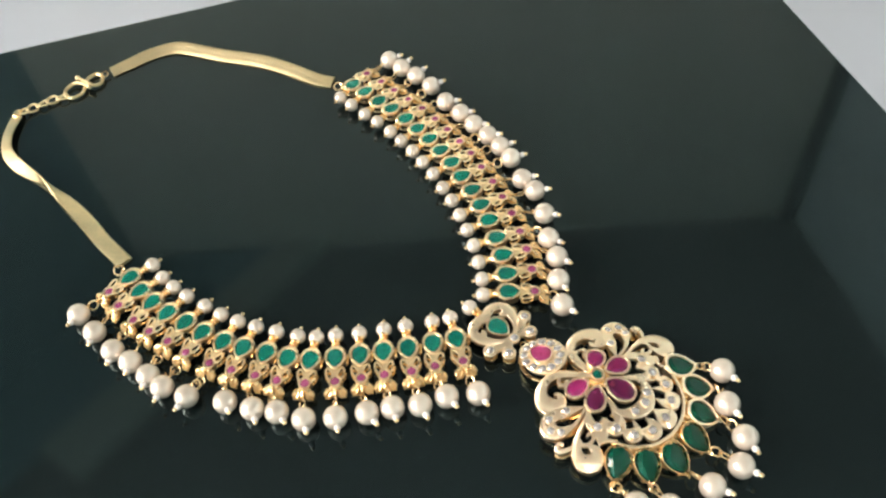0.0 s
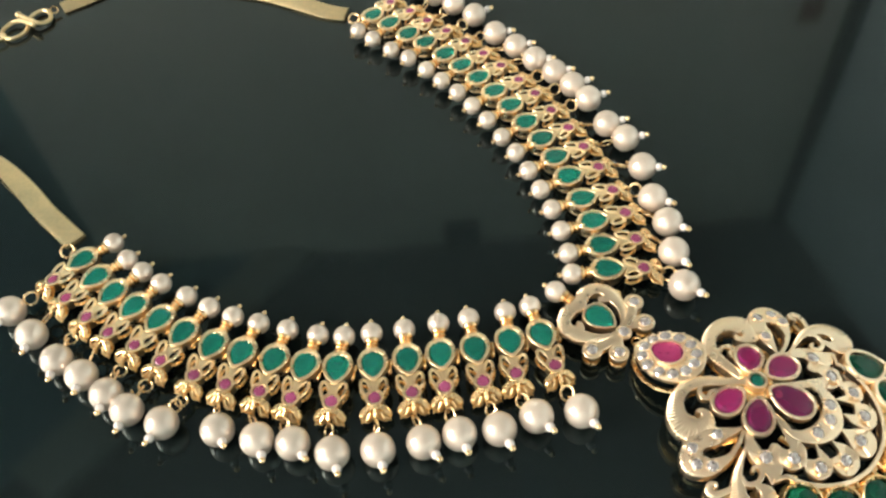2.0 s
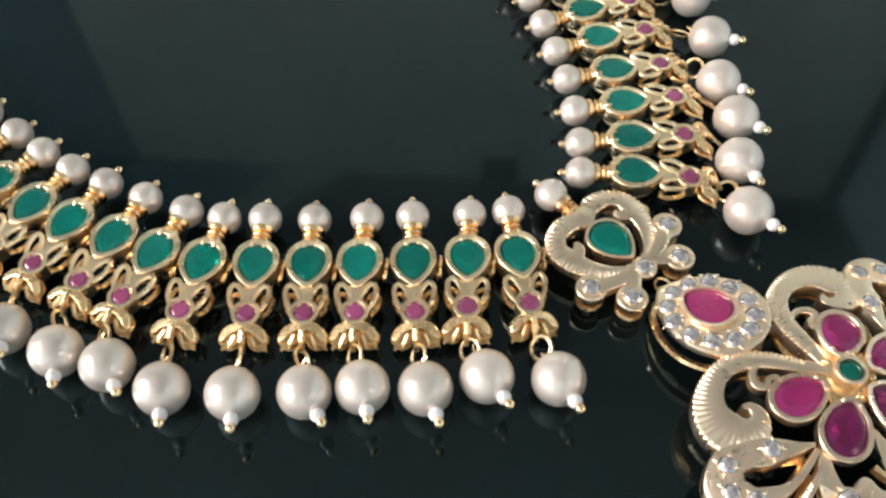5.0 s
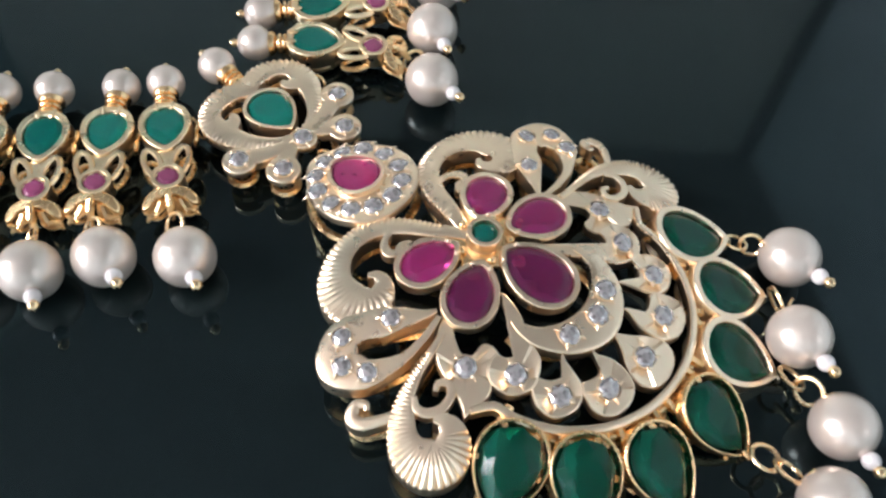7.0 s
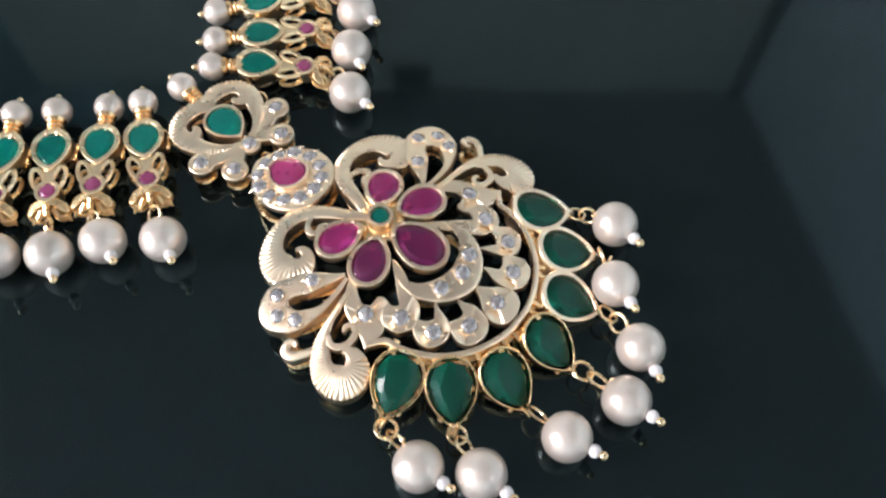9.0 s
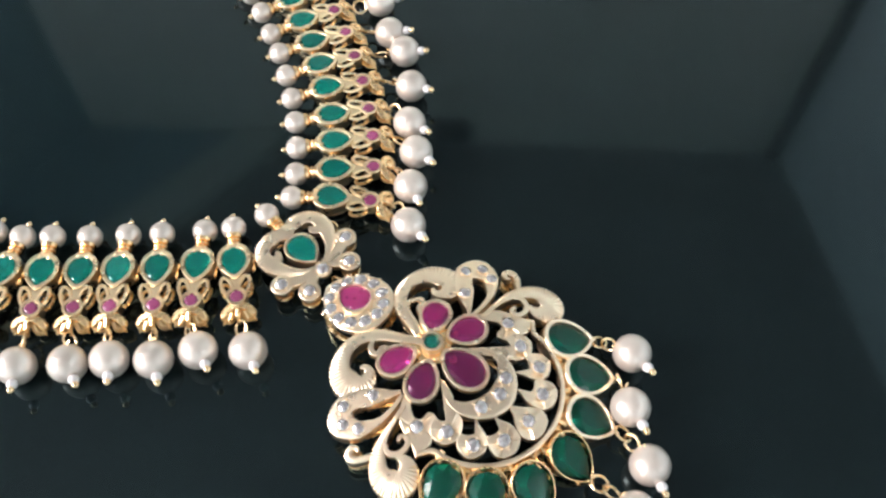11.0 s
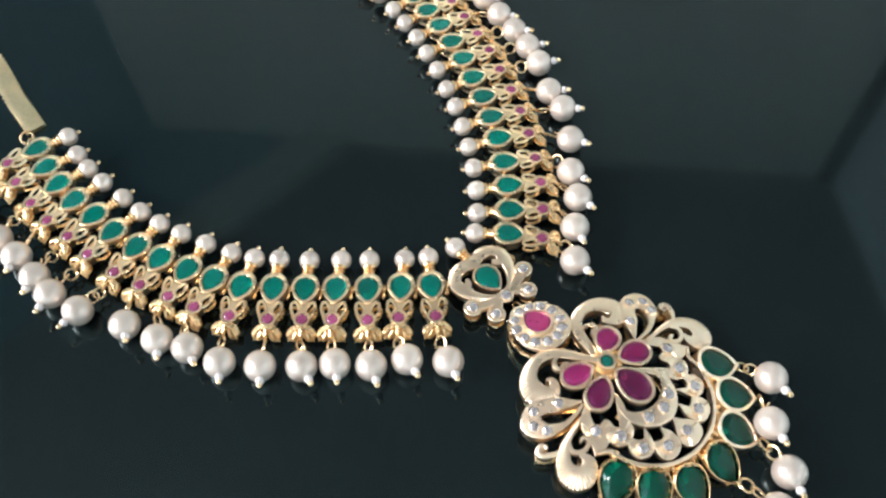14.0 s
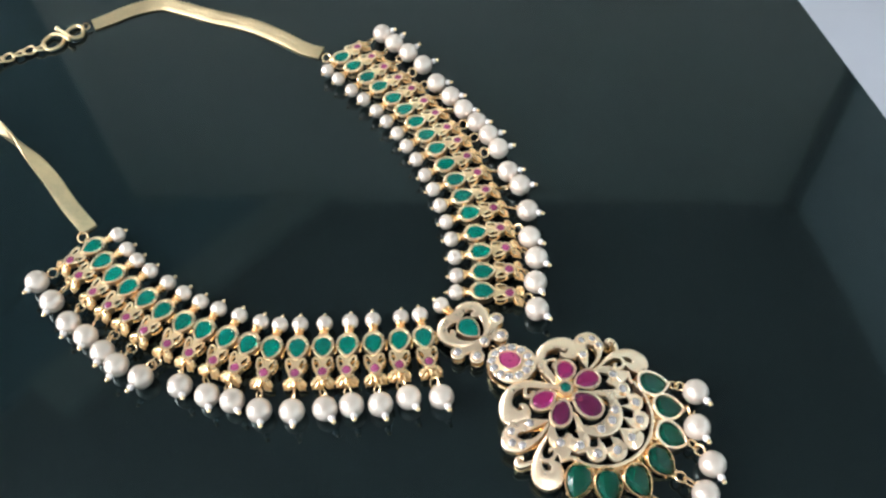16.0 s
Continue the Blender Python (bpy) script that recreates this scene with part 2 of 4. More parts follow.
def gem(outline, z0, z1, table=0.6, crown=0.5, step=4):
    """A cut stone: table, kite facets, girdle and a pointed pavilion, as one closed body."""
    out = outline[::step]
    n = len(out)
    ring = lambda k, z: [(p[0] * k, p[1] * k, z) for p in out]  # noqa: E731
    mids = lambda k, z: [((p[0] + q[0]) / 2 * k, (p[1] + q[1]) / 2 * k, z) for p, q in zip(out, out[1:] + out[:1])]  # noqa: E731
    s = Shape()
    low = z1 - crown - 0.12
    s.v += ring(table, z1) + mids((1 + table) / 2 * 1.03, z1 - crown * 0.5) + ring(1, z1 - crown) + ring(1, low) + mids(0.62, low + (z0 - low) * 0.55) + ring(0.2, z0)
    for i in range(n):
        j = (i + 1) % n
        s.f += [(i, j, n + i), (i, n + i, 2 * n + i, n + i - 1 if i else 2 * n - 1), (n + i, 2 * n + j, 2 * n + i)]
        s.f += [(2 * n + i, 2 * n + j, 3 * n + j, 3 * n + i), (3 * n + i, 3 * n + j, 4 * n + i), (4 * n + i, 5 * n + j, 5 * n + i)]
        s.f.append((3 * n + j, 4 * n + j, 5 * n + j, 4 * n + i))
    s.f.append(tuple(range(n)))
    s.f.append(tuple(range(5 * n, 6 * n))[::-1])
    return s


def brilliant(r):
    """A round cut: small table, kite and girdle facets over a cone."""
    n = 8
    s = Shape()
    ring = lambda q, z, o=0.0: [(q * math.cos(2 * math.pi * (i + o) / n), q * math.sin(2 * math.pi * (i + o) / n), z) for i in range(n)]  # noqa: E731
    s.v += ring(r * 0.36, 0.52 * r, 0.5) + ring(r * 0.7, 0.36 * r) + ring(r, 0.0, 0.5) + [(0, 0, -0.7 * r)]
    for i in range(n):
        j = (i + 1) % n
        s.f += [(i, n + j, j), (i, n + i, n + j), (n + i, 2 * n + i, n + j), (n + j, 2 * n + i, 2 * n + j), (2 * n + i, 3 * n, 2 * n + j)]
    s.f.append(tuple(range(n)))
    return s


def band(path, top, thick=1.7, ridges=0, ridge_from=0.0, ridge_to=1.0, side=1, height=0.22, per=10, belly=0.05, reach=0.35, slant=0.0):
    """A raised strip: path rows are x, y, width; top(x, y) is the height of its upper face. ridges cuts flutes into one side, from reach (-1 to 1 across) to its edge."""
    pts = spline(path, per)
    n = len(pts)
    length = [0.0]
    for a, b in zip(pts, pts[1:]):
        length.append(length[-1] + math.hypot(b[0] - a[0], b[1] - a[1]))
    whole = length[-1]
    if ridges:  # even, dense stations
        want = ridges * 8
        fine = []
        j = 0
        for i in range(want + 1):
            d = whole * i / want
            while j < n - 2 and length[j + 1] < d:
                j += 1
            t = (d - length[j]) / max(length[j + 1] - length[j], 1e-6)
            fine.append(pts[j].lerp(pts[j + 1], t))
        pts, n = fine, len(fine)
    across = (-1, -1, -0.95, -0.86, -0.4, 0.05, 0.3, 0.5, 0.68, 0.84, 0.95, 1, 1)
    rows = []
    for i, q in enumerate(pts):
        t = Vector((pts[min(i + 1, n - 1)][0] - pts[max(i - 1, 0)][0], pts[min(i + 1, n - 1)][1] - pts[max(i - 1, 0)][1]))
        t.normalize()
        nor = Vector((-t[1], t[0])) * side
        w = max(q[2], 0.15) / 2
        f = i / (n - 1)
        fluted = 1.0 if ridges and ridge_from <= f <= ridge_to else 0.0
        row = []
        for k, c in enumerate(across):
            lift = belly * (1 - c * c)
            if k in (0, len(across) - 1):
                lift = -thick
            elif k in (1, len(across) - 2):
                lift = -0.2
            elif k in (2, len(across) - 3):
                lift = -0.05
            bulge = 0.0
            if fluted and 0 < k < len(across) - 1:
                depth = min(max((c - reach) / (0.75 - reach), 0.0), 1.0)
                ridge = abs(math.sin(math.pi * (i / 8 + slant * c))) ** 0.7
                lift -= depth * (height * (1 - ridge) + 0.16 * max(c - reach, 0))
                bulge = 0.14 * (ridge - 0.5) * (1.0 if c > 0.9 else 0.0)
            x, y = q[0] + nor[0] * (c * w + bulge), q[1] + nor[1] * (c * w + bulge)
            row.append((x, y, top(x, y) + lift))
        rows.append(row)
    return Shape().grid(rows, closed_v=True, cap=True)


def sheet(points, top, thick=1.5, edge=0.2, per=5, hub=None, way=0.0):
    """A cast plate of any closed outline with a crisp softened rim; a doubled point makes a sharp corner. hub: a stone's place, with bright cuts sunk on both sides of it."""
    pts = [Vector(p[:2]) for p in points]
    corners = [i for i, p in enumerate(pts) if p == pts[i - 1]]
    if corners:
        pts = pts[corners[0]:] + pts[:corners[0]]
        runs = [[pts[0]]]
        for p in pts[1:]:
            if p == runs[-1][-1]:
                runs.append([p])
            else:
                runs[-1].append(p)
        for run, after in zip(runs, runs[1:] + runs[:1]):
            if run[-1] != after[0]:
                run.append(after[0])
        out = [p for run in runs for p in spline(run, per)[:-1]]
    else:
        out = spline(pts, per, closed=True)
    n = len(out)
    if sum(out[i][0] * out[(i + 1) % n][1] - out[i][1] * out[(i + 1) % n][0] for i in range(n)) < 0:
        out.reverse()
    def ring(inset, dz):
        row = []
        for i, p in enumerate(out):
            t = (out[(i + 1) % n] - out[i - 1]).normalized()
            x, y = p[0] - t[1] * inset, p[1] + t[0] * inset
            row.append((x, y, top(x, y) + dz))
        return row
    s = Shape().grid([ring(0.1, -thick), ring(0, -thick + 0.15), ring(0, -edge), ring(edge * 0.3, -edge * 0.3), ring(edge, 0)], closed_v=True)
    if hub is None:
        s.f.append(tuple(4 * n + i for i in range(n)))
    else:
        seat = []
        for p in out:
            a = math.atan2(p[1] - hub[1], p[0] - hub[0])
            x, y = hub[0] + 1.35 * math.cos(a), hub[1] + 1.35 * math.sin(a)
            seat.append((x, y, top(x, y) - (0.55 if math.cos(2 * (a - way)) < -0.45 else 0.0)))
        s.v += seat
        for i in range(n):
            j = (i + 1) % n
            s.f.append((4 * n + i, 4 * n + j, 5 * n + j, 5 * n + i))
        s.f.append(tuple(5 * n + i for i in range(n)))
    s.f.append(tuple(range(n))[::-1])
    return s


def plate(outline, top, thick=1.6, edge=0.22, hollow=0.0):
    """A solid plate of an outline with a softened rim; hollow sinks its middle."""
    n = len(outline)
    cx, cy = sum(p[0] for p in outline) / n, sum(p[1] for p in outline) / n
    def ring(k, dz):
        return [(cx + (p[0] - cx) * k, cy + (p[1] - cy) * k, top(cx + (p[0] - cx) * k, cy + (p[1] - cy) * k) + dz) for p in outline]
    rows = [ring(0.96, -thick), ring(1, -thick + 0.2), ring(1, -edge), ring(0.95, -edge * 0.3), ring(0.86, 0), ring(0.6, -hollow * 0.7), ring(0.3, -hollow)]
    s = Shape().grid(rows, closed_v=True)
    o = len(s.v)
    s.f.append(tuple(o - n + i for i in range(n)))
    s.f.append(tuple(range(o - len(rows) * n, o - len(rows) * n + n))[::-1])
    return s


def part(name, me, parent, m=None, label=""):
    ob = new(name, me)
    ob.parent = parent
    if m is not None:
        ob.matrix_basis = m
    if label:
        tagged(ob, label)
    return ob


def solid(name, boxes, mat, kind="", label="", category="", bevel=0.0):
    """A mesh of upright boxes (x0, x1, y0, y1, z0, z1) in metres."""
    bm = bmesh.new()
    for x0, x1, y0, y1, z0, z1 in boxes:
        m = Matrix.Translation(((x0 + x1) / 2, (y0 + y1) / 2, (z0 + z1) / 2)) @ Matrix.Diagonal((x1 - x0, y1 - y0, z1 - z0, 1))
        bmesh.ops.create_cube(bm, size=1, matrix=m)
    if bevel:
        bmesh.ops.bevel(bm, geom=bm.edges[:], offset=bevel, segments=3, affect="EDGES", profile=0.5)
    me = bpy.data.meshes.new(name)
    bm.to_mesh(me)
    bm.free()
    me.materials.append(mat)
    ob = new(name, me)
    return tagged(ob, label, category, kind=kind)


def shift(x, y, z, turn=0.0, tilt=0.0, lean=0.0):
    """A placing matrix from millimetres and degrees."""
    return pose(x * 0.001, y * 0.001, z * 0.001, tilt, lean, turn)


# ---- the room ----
floor = solid("floor", [(-3.2, 2.6, -2.6, 2.6, LOW - 0.1, LOW)], FLOOR, "structure", "glossy white floor under the table", "floor")
ceiling = solid("ceiling", [(-3.2, 2.6, -2.6, 2.6, HIGH, HIGH + 0.1)], CEILING, "structure", "plain grey painted ceiling of the room", "ceiling")


def wall_between(name, a, b, mat, label, hole=None):
    """A wall that stands outside the line from a to b; hole: middle along it, sill, width, height."""
    n = (b - a).length
    boxes = [(0, n, 0, 0.12, LOW, HIGH)]
    if hole:
        c, sill, wide, tall = hole
        boxes = [(0, c - wide / 2, 0, 0.12, LOW, HIGH), (c + wide / 2, n, 0, 0.12, LOW, HIGH), (c - wide / 2, c + wide / 2, 0, 0.12, LOW, sill), (c - wide / 2, c + wide / 2, 0, 0.12, sill + tall, HIGH)]
    ob = solid(name, boxes, mat, "structure", label, "wall")
    ob.matrix_world = pose(a[0], a[1], 0, 0, 0, math.degrees(math.atan2(b[1] - a[1], b[0] - a[0])))
    return ob


def window_in(name, a, b, c, sill, wide, tall, label):
    w = tagged(new(name), label, "window", kind="structure")
    w.matrix_world = pose(a[0], a[1], 0, 0, 0, math.degrees(math.atan2(b[1] - a[1], b[0] - a[0])))
    x0, x1, z0, z1, f = c - wide / 2, c + wide / 2, sill, sill + tall, 0.045
    for kind, box in (("frame_top", (x0, x1, z1 - f, z1)), ("frame_bottom", (x0, x1, z0, z0 + f)), ("frame_side", (x0, x0 + f, z0 + f, z1 - f)), ("frame_side", (x1 - f, x1, z0 + f, z1 - f)), ("mullion", (c - f / 2, c + f / 2, z0 + f, z1 - f))):
        solid(kind, [(box[0], box[1], 0.04, 0.1, box[2], box[3])], FRAME).parent = w
    for x in (x0 + f, c + f / 2):
        pane = solid("pane", [(x, x + wide / 2 - 1.5 * f, 0.068, 0.072, z0 + f, z1 - f)], PANE)
        pane.parent, pane.visible_shadow = w, False


wall_between("wall_north", NW, NE, WALL, "cream painted wall lit by daylight")
wall_between("wall_east", NE, SE, WALL_TEAL, "dull teal painted wall with an added fill window", FILL_WINDOW_EAST[2:6])
wall_between("wall_south", SE, SW, WALL_TEAL, "dull teal painted wall")
wall_between("wall_west", SW, NW, WALL_BLUE, "slate blue painted wall with a window", WINDOW_WEST[2:6])
window_in("window_1", *WINDOW_WEST[:6], "white painted window with two panes")
# unseen opening, only there to hold the added east fill lamp
window_in("fill_window_2", *FILL_WINDOW_EAST[:6], "small white painted window with two panes")
plaque = solid("wall_plaque", [(2.19, 2.25, -0.012, 0.0, 1.20, 1.27)], RED, "", "small dull red plaque hung on the wall", "plaque", 0.003)
vent = solid("wall_vent", [(1.18, 1.30, -0.02, 0.0, HIGH - 0.12, HIGH - 0.006)], TRIM, "", "dark grey vent high on the wall", "vent", 0.004)
trim = solid("trim", [(2.318, 2.352, -0.03, -0.003, LOW, HIGH)], TRIM, "structure", "grey painted upright trim in the wall corner", "trim")
for ob in (plaque, vent, trim):
    ob.matrix_world = pose(NW[0], NW[1], 0, 0, 0, math.degrees(math.atan2(NE[1] - NW[1], NE[0] - NW[0])))

# lowered part of the ceiling along the west side, edged by a pale beam
def slab(name, corner, deep, mat, label, category):
    low = Shape().grid([[(x, y, HIGH * 1000 - 1) for x, y in corner], [(x, y, HIGH * 1000 - deep) for x, y in corner]], closed_v=True, cap=True)
    tagged(new(name, low.mesh(name, mat)), label, category, kind="structure")


slab("ceiling_soffit", [(-958, 1765), (-2096, 92), (-2200, 0), (-1500, 1685)], 30, WALL_BLUE, "slate blue painted lowered strip of the ceiling", "soffit")
slab("ceiling_beam", [(-785, 1790), (-955, 1766), (-1522, 928), (-1367, 850)], 55, WALL, "pale painted ceiling beam", "beam")

# ---- the table ----
TURN = 22.0
table = tagged(new("table"), "low table with a glossy black glass top", "table")
table.matrix_world = pose(0.069, 0.4107, 0, 0, 0, TURN)
LONG, DEEP = 0.95, 0.62
top = solid("tabletop", [(-LONG, 0, -DEEP, 0, -0.008, 0)], GLASS, bevel=0.0012)
top.parent = table
for x in (-LONG + 0.06, -0.06):
    for y in (-DEEP + 0.06, -0.06):
        leg = solid("leg", [(x - 0.02, x + 0.02, y - 0.02, y + 0.02, LOW, -0.008)], STEEL, bevel=0.003)
        leg.parent = table
for y in (-DEEP + 0.06, -0.06):
    solid("rail", [(-LONG + 0.08, -0.08, y - 0.012, y + 0.012, -0.045, -0.009)], STEEL, bevel=0.002).parent = table

# ---- the necklace ----
necklace = tagged(new("necklace"), "gold necklace with green stones, rubies and pearls on black glass", "necklace")
rng = random.Random(4)

# one link of the band, its stone at the origin and its outer end on +x, as shared meshes
PEAR = tear(8.7, 7.0, 36, 0.42)
SEAT = tear(6.65, 5.15, 36, 0.42)


def loop(x, y, length, width, turn, r, z, droop=0.0):
    """An open almond ring of wire lying flat."""
    pts = []
    c, s = math.cos(radians(turn)), math.sin(radians(turn))
    for i in range(16):
        a = 2 * math.pi * i / 16
        u, w = length / 2 * math.cos(a), width / 2 * math.sin(a)
        pts.append((x + u * c - w * s, y + u * s + w * c, z - droop * (0.5 + 0.5 * math.cos(a))))
    return tube(pts, r, 6, closed=True)


def leaf(x, y, length, width, turn, z, curl, thick=0.5):
    """A folded leaf that droops to its tip."""
    rows = []
    c, s = math.cos(radians(turn)), math.sin(radians(turn))
    for i in range(9):
        t = i / 8
        w = width / 2 * math.sin(math.pi * min(0.14 + 0.86 * t, 0.975)) ** 0.6
        h = z - curl * t * t
        row = []
        for q, dz in ((-1, -0.25), (-0.5, 0.0), (0, -0.18), (0.5, 0.0), (1, -0.25), (0.6, -thick), (-0.6, -thick)):
            u, v = t * length, q * w
            row.append((x + u * c - v * s, y + u * s + v * c, h + dz))
        rows.append(row)
    return Shape().grid(rows, closed_v=True, cap=True)


setting = rim(PEAR, SEAT, 2.2, 5.1, 0.4)
lower = rim([(p[0] * 0.86, p[1] * 0.86) for p in PEAR], [(p[0] * 0.9, p[1] * 0.9) for p in SEAT], 0.7, 1.6, 0.2)
setting.add(lower)
for a in (40, 140, 220, 320):
    setting.add(tube([(3.0 * math.cos(radians(a)), 2.5 * math.sin(radians(a)), 0.8), (3.3 * math.cos(radians(a)), 2.8 * math.sin(radians(a)), 2.6)], 0.35, 6))
for y in (0.95, -0.95):  # prongs over the stone's edge
    setting.add(tube([(-4.2, y * 1.2, 4.7), (-3.7, y * 1.1, 5.15), (-3.2, y, 5.2), (-2.75, y * 0.9, 5.05)], 0.36, 7, taper=[0.9, 1, 0.9, 0.4]))
wings = []
for s in (-1, 1):
    wings.append(loop(5.95, 1.8 * s, 4.3, 2.0, -17 * s, 0.42, 4.9, 0.6))
    wings.append(loop(6.1, 1.95 * s, 4.1, 2.0, -20 * s, 0.4, 2.5, 0.0))
setting.add(sheet([(4.0, 0.9), (4.7, 1.4), (5.2, 1.2), (5.5, 0.5), (6.2, 0.4), (6.2, -0.4), (5.5, -0.5), (5.2, -1.2), (4.7, -1.4), (4.0, -0.9)], lambda x, y: 4.7, 0.9, 0.15))
circle = lambda r, n=24: [(r * math.cos(2 * math.pi * i / n), r * math.sin(2 * math.pi * i / n)) for i in range(n)]  # noqa: E731
ruby_seat = rim(circle(2.15), circle(1.5), 2.0, 4.9, 0.35)
leaves = Shape()
for s in (-1, 1):
    # two rounded lobes like a bell, with wire ends and loops showing under them
    lobe = [(10.0, 0.1 * s), (10.0, 1.4 * s), (10.5, 2.7 * s), (11.6, 3.5 * s), (12.4, 3.4 * s), (12.4, 2.6 * s), (11.7, 1.7 * s), (11.4, 0.8 * s), (11.3, 0.1 * s)]
    leaves.add(sheet(lobe, lambda x, y: 4.8 - 0.1 * ((x - 10.2) ** 2 + 0.8 * y * y), 0.6, 0.3))
    leaves.add(loop(11.5, 2.0 * s, 2.9, 2.4, 50 * s, 0.36, 3.2, 0.5))
    leaves.add(leaf(9.9, 0.5 * s, 4.2, 1.7, 42 * s, 3.1, 1.3))
    leaves.add(loop(11.6, 1.6 * s, 3.0, 2.0, 35 * s, 0.3, 2.2, 0.4))
for a, q in ((-34, 1.0), (31, 1.1)):
    c, w = math.cos(radians(a)), math.sin(radians(a))
    leaves.add(tube([(9.9, 0, 3.6), (9.9 + 2.2 * c, 2.2 * w * q, 3.6), (9.9 + 3.6 * c, 3.4 * w, 2.7), (9.9 + 3.1 * c, 3.9 * w, 1.6)], 0.4, 6))
leaves.add(tube([(9.9, 0, 4.5), (11.4, 0, 4.5), (12.6, 0, 3.9), (13.7, 0, 2.4)], 0.5, 8, taper=[0.7, 1, 1.1, 0.8]))
post = Shape()
along = Matrix.Rotation(radians(-90), 4, "Y")
neck = lathe([(1.0, 0), (1.05, 0.3), (1.4, 0.42), (1.45, 0.6), (1.35, 0.75), (0.95, 0.88), (0.95, 1.0), (1.45, 1.12), (1.55, 1.32), (1.45, 1.5), (1.0, 1.62), (1.05, 1.78), (1.55, 2.0), (1.75, 2.4), (1.78, 2.72), (1.5, 2.8), (1.4, 2.5)], 20)
post.add(neck, Matrix.Translation((-4.0, 0, 3.9)) @ along)
finial = lathe([(0.05, 0.85), (0.4, 0.75), (0.62, 0.35), (0.6, 0.0), (0.35, -0.3), (0.45, -0.5), (0.1, -0.6)][::-1], 12)

M_SETTING = setting.mesh("setting", LINK)
M_STONE = gem([(p[0] * 1.02, p[1] * 1.02) for p in SEAT], 3.2, 5.02, 0.76, 0.28, 3).mesh("green_stone", EMERALD, 8)
M_STONE_FOIL = plate([(p[0] * 1.02, p[1] * 1.02) for p in SEAT], lambda a, b: 3.1, 0.12, 0.03).mesh("foil", FOIL_GREEN)
M_WINGS = [w.mesh("wire_loop", GOLD if i % 2 else LINK) for i, w in enumerate(wings)]
M_RUBY_SEAT = ruby_seat.mesh("ruby_collet", LINK)
M_RUBY = stone(circle(1.58), 3.8, 4.85, 0.62, 0.3, 3).mesh("ruby_stone", RUBY, 8)
M_LEAVES = leaves.mesh("leaf_drop", GOLD, 24)
M_POST = post.mesh("post", GOLD)
M_SMALL = ball(2.65, 28, 18).mesh("small_pearl", PEARL, 180)
M_FINIAL = finial.mesh("finial", WIRE)
M_JOINT = torus(0.85, 0.3, 14, 6).mesh("joint_ring", GOLD)
M_PEARL = ball(3.85, 36, 24).mesh("pearl", PEARL, 180)
M_BIGPEARL = ball(3.86, 36, 24).mesh("pearl", PEARL, 180)
M_SEED = ball(1.05, 16, 10).mesh("seed_bead", SEED, 180)
M_TIP = lathe([(0.05, -0.75), (0.45, -0.6), (0.72, -0.1), (0.7, 0.2), (0.4, 0.62), (0.05, 0.72)], 12).mesh("gold_tip", WIRE, 60)
M_RING = torus(1.45, 0.26, 22, 7).mesh("jump_ring", WIRE)
M_STUB = tube([(0, 0, 0), (0.5, 0.2, 0.6), (1.1, 0.2, 1.0)], 0.2, 6).mesh("wire_end", WIRE)


def pearl_drop(x, y, tip_turn, from_x, from_y, from_z, me=None, r=3.85, ring=True):
    """A pearl resting on the glass with its seed bead and gold tip, hung by a ring from a point."""
    p = part("pearl_drop", me or M_PEARL, necklace, shift(x, y, r, rng.uniform(0, 360), rng.uniform(-30, 30)), "pinkish white round pearl with seed bead")
    back = p.matrix_basis.inverted()
    c, s = math.cos(radians(tip_turn)), math.sin(radians(tip_turn))
    rise = radians(rng.uniform(9, 20))
    ch, sh = math.cos(rise), math.sin(rise)
    part("seed_bead", M_SEED, p, back @ shift(x + (r + 0.7) * c * ch, y + (r + 0.7) * s * ch, r + (r + 0.7) * sh))
    part("gold_tip", M_TIP, p, back @ shift(x + (r + 2.15) * c * ch, y + (r + 2.15) * s * ch, r + (r + 2.15) * sh, tip_turn, 0, 80))
    if ring:
        d = Vector((from_x - x, from_y - y))
        d.normalize()
        px, py = x + d[0] * (r + 0.1), y + d[1] * (r + 0.1)
        gap = math.hypot(px - from_x, py - from_y)
        turn = math.degrees(math.atan2(d[1], d[0]))
        n = 2 if gap > 3.4 else 1
        for j in range(n):
            f = (j + 0.5) / n
            k = max(0.62, min(1.15, (gap / n + 1.0) / 2.9))
            tilt = rng.choice((-1, 1)) * rng.uniform(35, 75) if j == 0 else rng.uniform(15, 35)
            part("jump_ring", M_RING, p, back @ shift(px + (from_x - px) * f, py + (from_y - py) * f, r + (from_z - r) * f, turn, tilt) @ Matrix.Diagonal((k, k, 1, 1)))
        part("wire_end", M_STUB, p, back @ shift(px - d[0] * 0.5, py - d[1] * 0.5, r + 0.6, rng.uniform(0, 360)))


